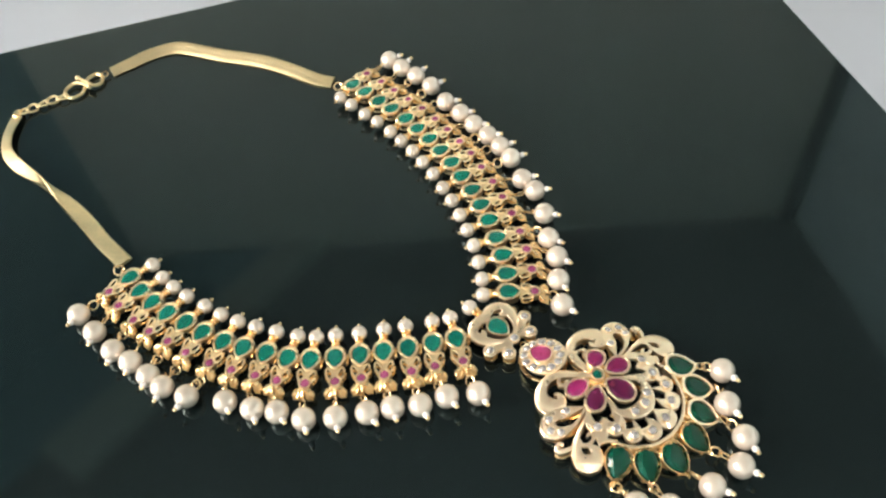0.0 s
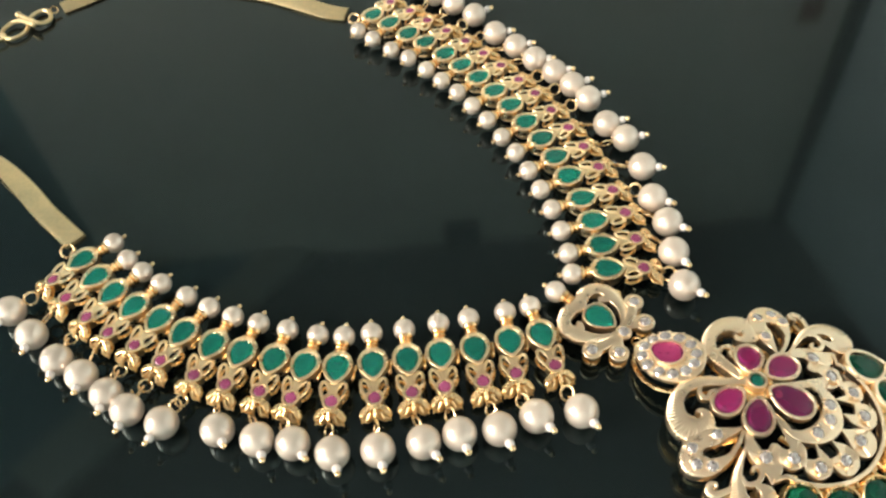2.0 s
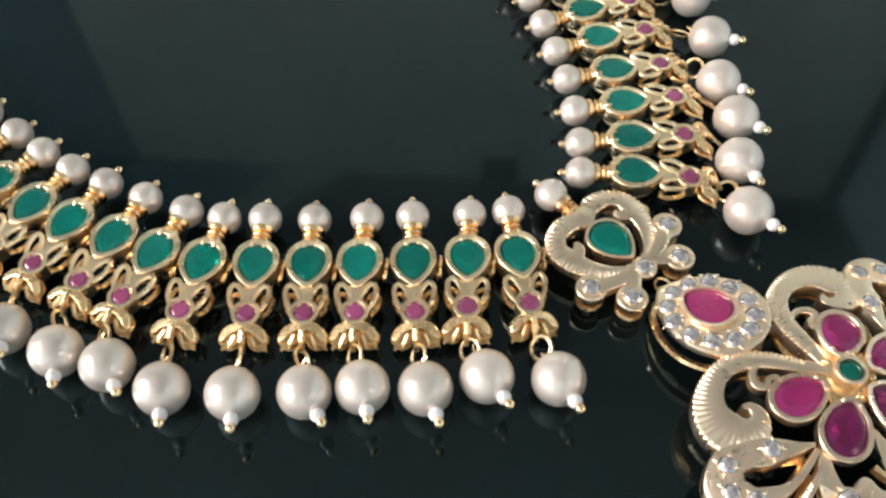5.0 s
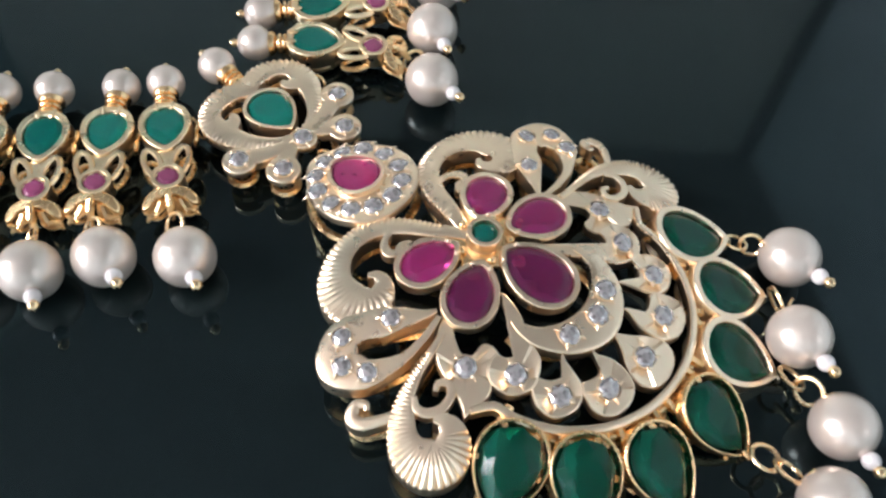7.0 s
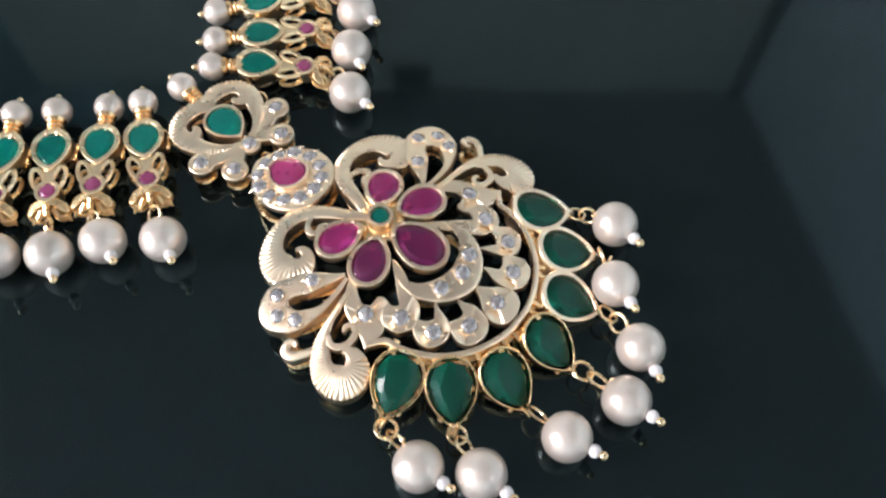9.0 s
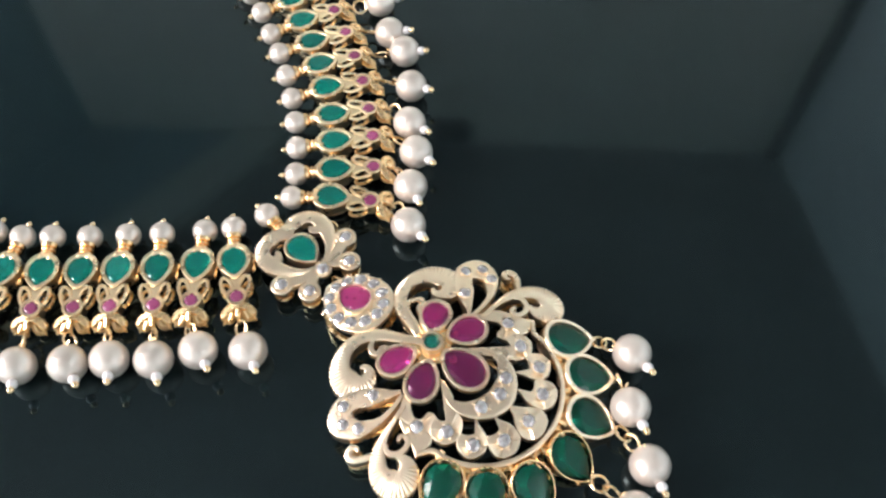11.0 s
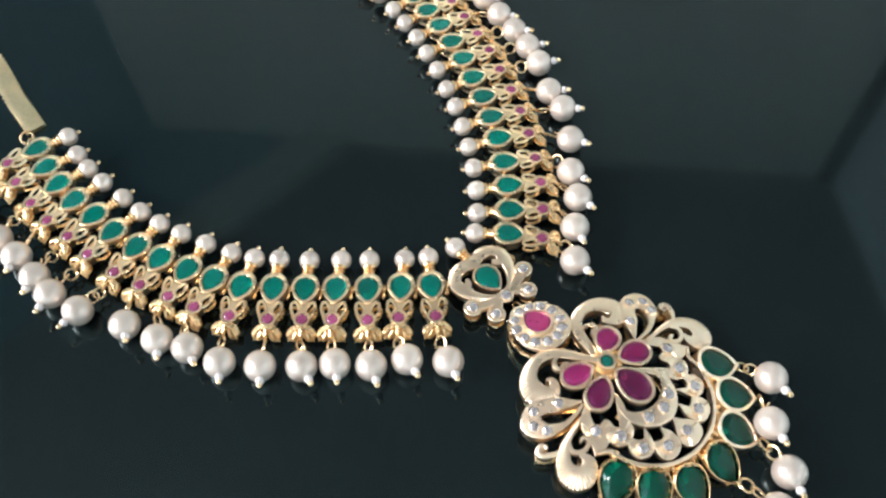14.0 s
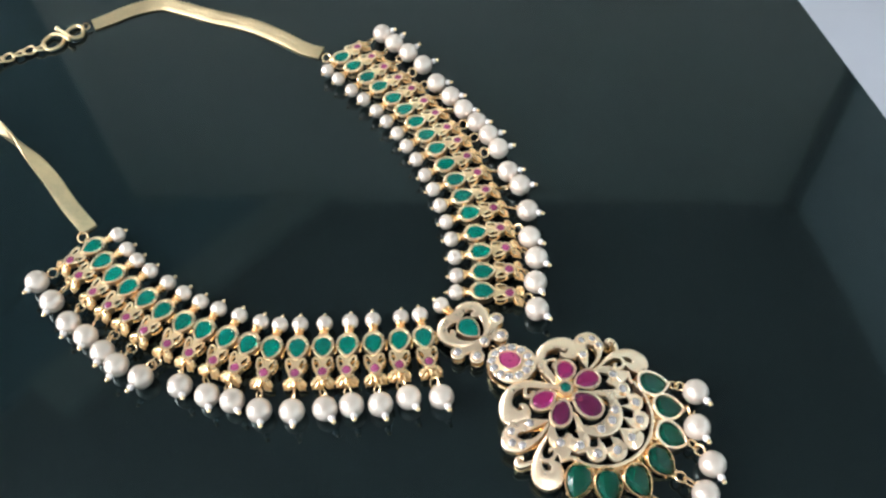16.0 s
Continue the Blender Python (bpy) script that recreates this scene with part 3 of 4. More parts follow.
def link(x, y, turn, small_turn, pearl_x, pearl_y, tip_turn, last=False):
    m = shift(x, y, rng.uniform(-0.1, 0.15), turn, rng.uniform(-2, 2), rng.uniform(-1.5, 1.5))
    o = part("link", M_SETTING, necklace, m, "gold pear setting with a green stone and ruby drop")
    part("green_stone", M_STONE, o, None, "flat cut green stone")
    part("foil", M_STONE_FOIL, o)
    for w in M_WINGS:
        part("wire_loop", w, o)
    part("ruby_collet", M_RUBY_SEAT, o, shift(8.4, 0, 0))
    part("ruby_stone", M_RUBY, o, shift(8.4, 0, 0, rng.uniform(0, 40)), "small round pink ruby stone")
    part("leaf_drop", M_LEAVES, o)
    swing = pose(0, 0, 0, 0, 0, (small_turn - turn) * 0.6)
    part("post", M_POST, o, swing)
    part("small_pearl", M_SMALL, o, swing @ shift(-8.9, 0, 3.9, rng.uniform(0, 360)), "small white pearl")
    part("finial", M_FINIAL, o, swing @ shift(-11.8, 0, 3.9) @ along)
    if not last:
        part("joint_ring", M_JOINT, o, shift(-0.6, 3.9, 3.2, 0, 70))
        part("joint_ring", M_JOINT, o, shift(1.3, 3.7, 3.0, 0, 75))
    end = m @ Vector((0.0138, 0, 0.0024))
    pearl_drop(pearl_x, pearl_y, tip_turn, end[0] * 1000, end[1] * 1000, 2.4)


# x, y, direction of the ruby, direction of the small pearl's pin, pearl x, y: from the middle outwards
LEFT_ARM = [
    (-23.8, 133.5, -69, -72, -14.9, 114.8),
    (-31.1, 131.3, -79, -82, -24.6, 113.1),
    (-38.7, 129.1, -75, -76, -32.5, 109.6),
    (-46.6, 127.2, -79, -83, -41.0, 108.0),
    (-54.3, 125.4, -77, -79, -48.6, 105.7),
    (-62.2, 123.9, -80, -80, -58.2, 103.4),
    (-70.3, 122.7, -90, -92, -68.0, 102.1),
    (-77.9, 122.8, -101, -99, -77.0, 103.9),
    (-85.6, 124.1, -100, -99, -85.1, 104.4),
    (-93.7, 125.7, -102, -106, -94.5, 106.2),
    (-101.2, 127.6, -106, -110, -107.6, 107.2),
    (-109.1, 130.6, -113, -123, -116.7, 110.0),
    (-116.4, 134.0, -115, -126, -122.9, 113.7),
    (-123.7, 137.5, -118, -124, -130.6, 118.3),
    (-130.6, 141.6, -120, -133, -138.2, 122.1),
    (-136.7, 146.0, -130, -136, -147.3, 128.9),
    (-142.4, 151.6, -131, -137, -155.7, 135.5),
]
LEFT_TIPS = (-54, -48, -58, -65, -47, -68, -66, -47, -63, -56, -107, -92, -84, -79, -84, -85, -100)
RIGHT_ARM = [
    (-7.7, 153.5, 4, 13, 10.1, 149.6),
    (-8.8, 161.0, 15, 17, 8.5, 159.8),
    (-10.7, 168.8, 19, 21, 7.8, 169.5),
    (-13.5, 176.5, 23, 26, 4.6, 177.7),
    (-16.8, 184.8, 23, 35, 2.7, 189.1),
    (-20.3, 191.7, 28, 36, -1.2, 200.1),
    (-24.2, 198.7, 32, 37, -6.2, 205.8),
    (-28.8, 205.8, 35, 43, -11.1, 216.4),
    (-33.3, 212.5, 37, 43, -15.6, 222.6),
    (-38.3, 218.6, 37, 47, -20.9, 228.5),
    (-43.5, 224.8, 42, 51, -26.9, 234.5),
    (-49.0, 230.7, 43, 53, -32.9, 240.8),
    (-54.7, 236.4, 47, 57, -39.7, 247.3),
    (-61.3, 241.8, 45, 65, -46.9, 256.9),
    (-67.4, 246.6, 51, 61, -54.2, 263.2),
    (-73.9, 252.0, 47, 64, -61.0, 268.2),
    (-80.2, 256.3, 56, 68, -67.2, 273.3),
]
RIGHT_TIPS = (-39, -58, -36, -28, -20, -6, 0, 9, 7, -10, -9, -6, 3, 20, 48, 51, 13)
for i, row in enumerate(LEFT_ARM):
    link(*row, LEFT_TIPS[i], last=i == 16)
for i, row in enumerate(RIGHT_ARM):
    link(*row, RIGHT_TIPS[i], last=i == 0)

# ---- the pendant: u runs down its axis, v across; both halves mirror ----
AXIS = -26.0
hub = shift(21.05, 119.7, 0, AXIS)


def dome(u, v):
    return max(10.2 - 5.8 * (u * u + v * v) / 900, 3.4)


def on_dome(u, v, turn=0.0, lift=0.0):
    """A placing on the pendant, tilted with its curve; millimetres and degrees about the pendant's own axes."""
    k = 2 * 5.8 / 900
    n = Vector((k * u, k * v, 1.0)).normalized()
    up = Vector((0, 0, 1)).rotation_difference(n).to_matrix().to_4x4()
    return Matrix.Translation((u * 0.001, v * 0.001, (dome(u, v) + lift) * 0.001)) @ up @ pose(0, 0, 0, 0, 0, turn)


def mirror(path):
    return [(p[0], -p[1], *p[2:]) for p in path]


def skew(u, v):
    """The casting is not quite square to its axis."""
    return u + (0.04 + 0.002 * min(max(u, 0.0), 10.0)) * v, v - 0.4


def lay(path, flank=1):
    """Rows of a half of the pendant, put on one flank."""
    return [(*skew(p[0], p[1] * flank), *p[2:]) for p in path]


ARC = [(12.2 + 14.5 * math.cos(radians(a)), 15.3 * math.sin(radians(a)), 1.0) for a in (-88 + 176 * i / 24 for i in range(25))]
ARC = [(11.1, -17.2, 0.8)] + ARC + [(11.1, 17.2, 0.8)]
pend = part("pendant", band(lay(ARC), lambda u, v: dome(u, v) - 0.15, 1.6, per=3, belly=0.12).mesh("pendant", SATIN), necklace, hub, "domed openwork gold pendant set with rubies and crystals")
rail = [skew(12.2 + 15.3 * math.cos(radians(a)), 16.1 * math.sin(radians(a))) for a in range(-76, 77, 4)]
part("arc_rail", tube([(u, v, dome(u, v) - 1.5) for u, v in rail], 0.4, 7).mesh("arc_rail", GOLD), pend)

SCROLL_A = [(-1.8, 0.3, 1.3), (-3.1, 0.6, 1.5), (-5.7, 1.8, 2.1), (-9.2, 3.3, 2.5), (-11.8, 5.4, 2.9), (-12.8, 8.3, 2.9), (-12.4, 11.1, 3.4), (-10.8, 13.5, 4.3), (-8.3, 14.6, 5.2), (-6.2, 14.0, 4.7), (-5.3, 12.3, 3.6), (-5.9, 10.8, 2.2), (-7.2, 10.3, 1.3), (-8.1, 10.9, 0.7)]
TENDRIL_A = [(-9.7, 4.8, 0.9), (-9.3, 6.3, 1.0), (-8.2, 7.2, 1.2), (-7.2, 6.8, 1.0), (-7.4, 5.6, 0.8), (-6.7, 4.9, 0.8), (-6.2, 5.3, 0.6)]
SCROLL_C = [(3.3, 11.9, 0.6), (3.6, 14.2, 0.9), (3.9, 17.4, 1.3), (4.5, 19.9, 1.9), (5.4, 21.6, 2.7), (6.9, 23.4, 3.4), (8.8, 24.3, 4.4), (10.9, 24.0, 5.0), (12.0, 22.6, 4.8), (11.7, 21.0, 4.2), (10.6, 19.9, 3.0), (9.3, 19.7, 1.7), (8.5, 20.2, 0.7)]
TENDRIL_C = [(5.2, 19.4, 0.8), (6.2, 20.2, 1.0), (7.5, 20.0, 1.1), (8.5, 18.7, 1.1), (8.4, 17.0, 1.0), (7.4, 16.2, 0.9), (6.5, 16.8, 0.8), (6.8, 17.7, 0.6)]
LOBE = [(1.8, 10.6, 0.7), (2.0, 13.4, 0.9), (1.6, 16.4, 1.2), (0.5, 18.5, 2.1), (-1.2, 20.4, 3.6), (-4.2, 20.9, 4.9), (-5.6, 18.4, 4.3), (-4.6, 16.2, 3.4), (-3.0, 14.5, 3.6), (-1.5, 13.0, 2.6), (0.2, 11.4, 1.2), (1.2, 10.2, 0.5)]
HOOK = [(4.7, 21.8, 1.0), (3.4, 23.5, 1.3), (2.0, 24.7, 1.5), (0.7, 24.6, 1.6), (0.3, 23.4, 1.3), (1.2, 22.8, 0.9), (1.7, 23.3, 0.6)]
CRESCENT = [(8.6, 6.2, 0.6), (10.2, 6.4, 1.5), (12.4, 5.9, 2.6), (14.9, 3.6, 4.0), (16.1, 0.0, 4.8), (14.9, -3.6, 4.0), (12.4, -5.9, 2.6), (10.2, -6.4, 1.5), (8.6, -6.2, 0.6)]
flush = lambda u, v: dome(u, v) - 0.15  # noqa: E731
for flank in (1, -1):
    part("scroll", band(lay(SCROLL_A, flank), flush, 2.6, 52, 0.1, 0.9, flank, 0.3, reach=0.0, slant=0.5).mesh("scroll", SATIN, 40), pend)
    part("tendril", band(lay(TENDRIL_A, flank), flush, 1.4, side=flank).mesh("tendril", SATIN), pend)
    part("scroll", band(lay(SCROLL_C, flank), flush, 2.6, 50, 0.12, 0.88, flank, 0.42, reach=-0.15, slant=0.3).mesh("scroll", SATIN, 40), pend)
    part("tendril", band(lay(TENDRIL_C, flank), flush, 1.4, side=flank).mesh("tendril", SATIN), pend)
    part("lobe", band(lay(LOBE, flank), flush, 2.4, side=flank).mesh("lobe", SATIN), pend)
    part("hook", band(lay(HOOK, flank), lambda u, v: dome(u, v) - 0.6, 1.8, side=flank, belly=0.2).mesh("hook", SATIN), pend)
part("crescent", band(lay(CRESCENT), flush, 1.7).mesh("crescent", SATIN), pend)

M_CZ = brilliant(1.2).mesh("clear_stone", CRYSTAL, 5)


def claw_ring(outer, inner, claws, start=45):
    """A thin collet sunk in its plate, its stone held by small cut claws."""
    s = rim(circle(outer, 20), circle(inner, 20), -0.9, 0.02, 0.3)
    for k in range(claws):
        a = radians(start + 360 * k / claws)
        s.add(ball(0.24, 8, 6, 0.7), Matrix.Translation((1.2 * math.cos(a), 1.2 * math.sin(a), 0.1)))
        s.add(tube([(1.15 * math.cos(a), 1.15 * math.sin(a), 0.1), (1.75 * math.cos(a), 1.75 * math.sin(a), -0.12)], 0.16, 5, taper=[1, 0.4]))
    return s


M_CZ_SEAT = claw_ring(1.3, 1.14, 4).mesh("crystal_collet", SATIN)


def crystal(u, v, parent, lift=0.12, size=1.0, place=on_dome):
    part("crystal_collet", M_CZ_SEAT, parent, place(u, v, rng.uniform(0, 90), lift) @ Matrix.Diagonal((size, size, 1, 1)))
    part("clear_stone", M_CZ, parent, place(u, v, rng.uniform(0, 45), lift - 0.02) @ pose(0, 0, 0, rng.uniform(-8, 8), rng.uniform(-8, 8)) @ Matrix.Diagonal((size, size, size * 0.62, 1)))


for flank in (1, -1):
    for u, v in ((-2.45, 13.8), (-5.7, 18.5), (-3.5, 21.1), (-0.7, 20.2)):
        crystal(*skew(u, v * flank), pend)
    crystal(*skew(14.6, 3.7 * flank), pend, size=1.12)
crystal(*skew(15.7, 0.4), pend, size=1.12)

# leaves round the crescent, each with its stone: outline, stone, the way to its point
LEAF_LONG = [(2.5, 10.6), (3.5, 13.1), (4.9, 14.8), (7.0, 15.9), (9.4, 16.8), (10.9, 17.9), (10.9, 17.9), (11.2, 16.4), (11.5, 14.5), (10.8, 13.0), (9.8, 11.3), (9.7, 10.5), (8.5, 10.1), (7.6, 10.6), (7.5, 12.0), (6.7, 12.6), (5.4, 12.1), (4.0, 10.9)]
LEAF_STEM = [(5.9, 4.6), (5.9, 4.6), (6.6, 4.4), (9.2, 5.4), (11.5, 7.1), (13.5, 8.0), (14.5, 9.6), (14.8, 11.3), (13.6, 13.1), (11.9, 13.5), (10.3, 12.9), (9.6, 11.1), (9.7, 10.3), (9.7, 10.3), (10.7, 10.2), (11.4, 9.2), (11.2, 8.0), (9.3, 6.6), (7.0, 5.5)]
LEAF_SIDE = [(15.2, 6.2), (15.2, 6.2), (16.6, 6.7), (18.3, 7.3), (19.4, 8.2), (19.8, 10.1), (18.6, 12.2), (16.5, 12.4), (14.8, 11.0), (14.8, 9.7), (14.8, 9.7), (15.5, 9.5), (16.2, 9.0), (16.6, 8.0), (16.1, 7.0)]
LEAF_LOW = [(17.6, 3.6), (17.6, 3.6), (18.6, 3.4), (20.0, 2.9), (21.8, 3.0), (23.3, 3.8), (24.0, 5.7), (23.3, 8.0), (21.6, 8.9), (19.7, 8.2), (18.8, 7.1), (18.8, 7.1), (19.2, 6.5), (19.6, 5.4), (19.2, 4.4)]
LEAF_MID = [(18.2, 0.0), (18.2, 0.0), (20.0, -1.0), (21.6, -2.4), (23.6, -3.0), (25.2, -2.0), (25.7, 0.1), (25.0, 2.3), (23.4, 3.2), (21.5, 2.4), (19.9, 1.1)]
for outline, u, v, way, depth, flanks in ((LEAF_LONG, 7.75, 13.7, 48, 0.45, (1, -1)), (LEAF_STEM, 12.65, 11.1, 30, 0.3, (1, -1)), (LEAF_SIDE, 17.75, 10.0, 25, 0.4, (1, -1)), (LEAF_LOW, 21.45, 5.9, 12, 0.32, (1, -1)), (LEAF_MID, 22.5, 0.0, 20, 0.42, (1,))):
    for flank in flanks:
        at = Vector(skew(u, v * flank))
        body = part("leaf", sheet(lay([(u + (p[0] - u) * 1.06, v + (p[1] - v) * 1.06) for p in outline], flank), lambda a, b: dome(a, b) - depth, 1.6, 0.22, hub=at, way=radians(way * flank)).mesh("leaf", SATIN, 18), pend)
        crystal(at[0], at[1], body, 0.15 - depth, 1.12)

# petals, centre stone and drop
def petal(u, v, length, width, turn, grow=0.8, lift=0.3, me=RUBY_DEEP, name="ruby_petal", label="faceted wine red pear stone", point=0.36):
    big, small = tear(length + 2 * grow, width + 2 * grow, 40, point), tear(length, width, 40, point)
    seat = rim(big, small, -1.7, 0.25, 0.6)
    for a in (-24, 24):  # small claws over the stone's point
        x, y = (length / 2 + 0.2) * math.cos(radians(a)) * 0.97, (width / 2) * math.sin(radians(a))
        seat.add(ball(0.34, 8, 6, 0.8), Matrix.Translation((x, y, 0.3)))
    part("petal_setting", seat.mesh("petal_setting", SATIN), pend, on_dome(u, v, turn, lift))
    part(name, gem([(p[0] * 1.02, p[1] * 1.02) for p in small], -1.5, 0.3, 0.7, 0.45, 3).mesh(name, me, 6), pend, on_dome(u, v, turn, lift), label)
    part("foil", plate([(p[0] * 0.99, p[1] * 0.99) for p in small], lambda a, b: -1.55, 0.1, 0.03).mesh("foil", FOIL_RED), pend, on_dome(u, v, turn, lift))


petal(-3.5, -6.3, 6.8, 4.8, 66)
petal(-3.2, 5.2, 6.2, 4.9, -70)
petal(2.9, -6.9, 7.3, 5.1, 106, me=RUBY_DARK)
petal(3.5, 6.4, 7.2, 5.1, 242)
petal(7.6, -0.2, 8.7, 6.3, 178, me=RUBY_DARK, label="large faceted dark plum pear stone")
part("flower_base", plate([((4.6 + 1.1 * math.cos(5 * a)) * math.cos(a), (4.6 + 1.1 * math.cos(5 * a)) * math.sin(a)) for a in (2 * math.pi * i / 40 for i in range(40))], lambda a, b: dome(a, b) - 0.35, 1.0).mesh("flower_base", GOLD), pend)
part("petal_setting", rim(circle(2.1), circle(1.5), -1.6, 0.5, 0.4).mesh("petal_setting", SATIN), pend, on_dome(0, 0, 0, 1.2))
part("green_stone", stone(circle(1.55), -0.9, 0.35, 0.6, 0.4, 3).mesh("green_stone", EMERALD, 6), pend, on_dome(0, 0, 0, 1.2), "small round green centre stone")

DROP = [(-x, y) for x, y in tear(15.6, 13.4, 44, 0.34)]
spot = [(-18.5 + p[0], p[1] - 0.4) for p in DROP]
part("drop_plate", sheet(spot[::4], lambda a, b: dome(a, b) + 0.1, 1.3, 0.3).mesh("drop_plate", SATIN, 25), pend, None, "pear shaped gold plate ringed by clear stones")
petal(-19.3, -0.1, 7.1, 5.7, 176, 0.6, 0.35, point=0.34)
for i in range(12):
    a = radians(30 * i - 4)
    crystal(-18.6 + 5.75 * math.cos(a), 5.0 * math.sin(a) - 0.35, pend, 0.1, rng.uniform(1.05, 1.18))

# green drops round the arc, each with its ring
M_DROP_SEAT = rim(tear(11.0, 8.6, 40), tear(9.1, 6.9, 40), -3.0, 0.4, 0.7)
M_DROP_SEAT.add(rim(tear(10.2, 7.8, 40), tear(9.0, 6.8, 40), -4.4, -3.5, 0.2))
M_DROP_SEAT.add(torus(0.9, 0.35, 14, 6), Matrix.Translation((5.6, 0, -1.2)) @ Matrix.Rotation(radians(80), 4, "X"))
M_DROP_SEAT = M_DROP_SEAT.mesh("drop_setting", SATIN)
M_DROP = gem(tear(9.4, 7.2, 40), -2.6, 0.35, 0.64, 0.65, 4).mesh("green_drop", EMERALD_DEEP, 5)
M_DROP_FOIL = plate(tear(9.0, 6.8, 40), lambda a, b: -2.65, 0.1, 0.03).mesh("foil", FOIL_GREEN)
# the lower drops have taller walls, thin lips and fuller stones
THIN_SEAT = rim(tear(10.9, 8.3, 40), tear(10.0, 7.5, 40), -1.5, 0.3, 0.7, 0.3)
THIN_SEAT.add(rim(tear(10.5, 7.9, 40), tear(9.6, 7.1, 40), -4.2, -3.2, 0.2))
THIN_SEAT.add(torus(0.9, 0.35, 14, 6), Matrix.Translation((6.0, 0, -1.4)) @ Matrix.Rotation(radians(80), 4, "X"))
for y in (0.55, -0.55):
    THIN_SEAT.add(tube([(5.6, y, -0.6), (5.2, y * 0.9, 0.45), (4.5, y * 0.8, 0.42)], 0.3, 6, taper=[1, 0.9, 0.5]))
for a in range(0, 360, 60):
    x, y = 4.6 * math.cos(radians(a + 30)), 3.5 * math.sin(radians(a + 30))
    THIN_SEAT.add(tube([(x, y, -3.6), (x * 1.05, y * 1.05, -1.0)], 0.4, 6))
THIN_SEAT = THIN_SEAT.mesh("drop_setting", GOLD)
THIN_DROP = gem(tear(9.2, 6.8, 40), -2.6, 0.75, 0.56, 0.95, 4).mesh("green_drop", EMERALD_DEEP, 5)
PENDANT_PEARLS = ((59.5, 128.0, -47), (59.9, 116.7, -59), (64.1, 106.1, -61), (62.1, 97.1, -34), (53.5, 90.3, -26), (41.5, 83.2, -32), (32.3, 83.1, -29))
DROPS = ((19.5, 18.9, 44), (26.6, 15.3, 38), (31.4, 8.2, 16), (32.7, -0.4, -8), (30.2, -9.4, -20), (24.2, -16.0, -50), (16.7, -20.0, -75))
for k, (u, v, a) in enumerate(DROPS):
    spot = on_dome(u, v, a, -0.2)
    if k >= 3:
        spot = spot @ pose(0, 0, 0, 0, 5, 0)
    part("drop_setting", THIN_SEAT if k >= 3 else M_DROP_SEAT, pend, spot)
    part("green_drop", THIN_DROP if k >= 3 else M_DROP, pend, spot, "deep green faceted pear stone")
    part("foil", M_DROP_FOIL, pend, spot)
    tip = hub @ spot @ Vector((0.0065, 0, -0.0015))
    x, y, turn = PENDANT_PEARLS[k]
    pearl_drop(x, y, turn, tip[0] * 1000, tip[1] * 1000, 2.6, M_BIGPEARL, 3.86)
    for da in (-9, 9):
        b = radians(math.degrees(math.atan2(v, u - 12.3)) + da)
        q = [(12.3 + r * math.cos(b), r * math.sin(b)) for r in (14.4, 16.4)]
        part("brace", tube([(*q[0], dome(*q[0]) - 1.0), (*q[1], dome(*q[1]) - 1.2)], 0.6, 7).mesh("brace", GOLD), pend)

# back frame of wire under the openwork
frame_wire = Shape()
for path in (SCROLL_A, SCROLL_C, LOBE, HOOK):
    for flank in (1, -1):
        pts = spline([(p[0] * 0.99, p[1] * 0.99, 0) for p in lay(path, flank)], 5)
        frame_wire.add(tube([(p[0], p[1], max(dome(p[0], p[1]) - 4.9, 0.9)) for p in pts], 0.75, 6))
        for p in lay(path, flank)[3:10:2]:
            frame_wire.add(tube([(p[0], p[1], 0.3), (p[0], p[1], dome(p[0], p[1]) - 1.5)], 0.4, 6))
frame_wire.add(tube([(p[0], p[1], dome(p[0], p[1]) - 4.6) for p in spline(lay(CRESCENT), 5)], 0.75, 6))
frame_wire.add(tube([(-18.5 + p[0] * 0.97, p[1] * 0.97 - 0.4, max(dome(-18.5 + p[0], p[1]) - 4.4, 1.0)) for p in DROP], 0.6, 6, closed=True))
for a in range(20, 360, 72):  # claws between the petals
    frame_wire.add(ball(0.55, 8, 6, 0.8), Matrix.Translation((3.1 * math.cos(radians(a + 12)), 3.1 * math.sin(radians(a + 12)), dome(3, 0) + 0.1)))
part("back_frame", frame_wire.mesh("back_frame", GOLD), pend)

# ---- the centre motif between the arms ----
mid_place = shift(-10.2, 138.8, 0, -36)


def level(u, v, turn=0.0, lift=0.0):
    return shift(u, v, 5.0 + lift, turn)


flat = lambda u, v: 4.95  # noqa: E731
FEATHER = [(-6.1, 1.3, 2.6), (-6.9, 3.0, 3.4), (-6.3, 5.6, 3.1), (-4.3, 7.2, 3.2), (-1.8, 7.1, 3.6), (0.7, 6.3, 2.9), (2.7, 5.0, 2.1), (4.2, 3.4, 1.5), (5.1, 1.8, 1.1)]
big, small = tear(8.6, 7.0, 40), tear(7.3, 5.8, 40)
mid = part("centre_motif", rim(big, small, 2.0, 5.3, 0.5).mesh("centre_motif", SATIN), necklace, mid_place, "gold scrolled motif with one green stone")
part("green_stone", gem(small, 3.3, 5.25, 0.8, 0.28, 4).mesh("green_stone", EMERALD, 8), mid)
part("foil", plate([(p[0] * 1.01, p[1] * 1.01) for p in small], lambda a, b: 3.2, 0.12, 0.03).mesh("foil", FOIL_GREEN), mid)
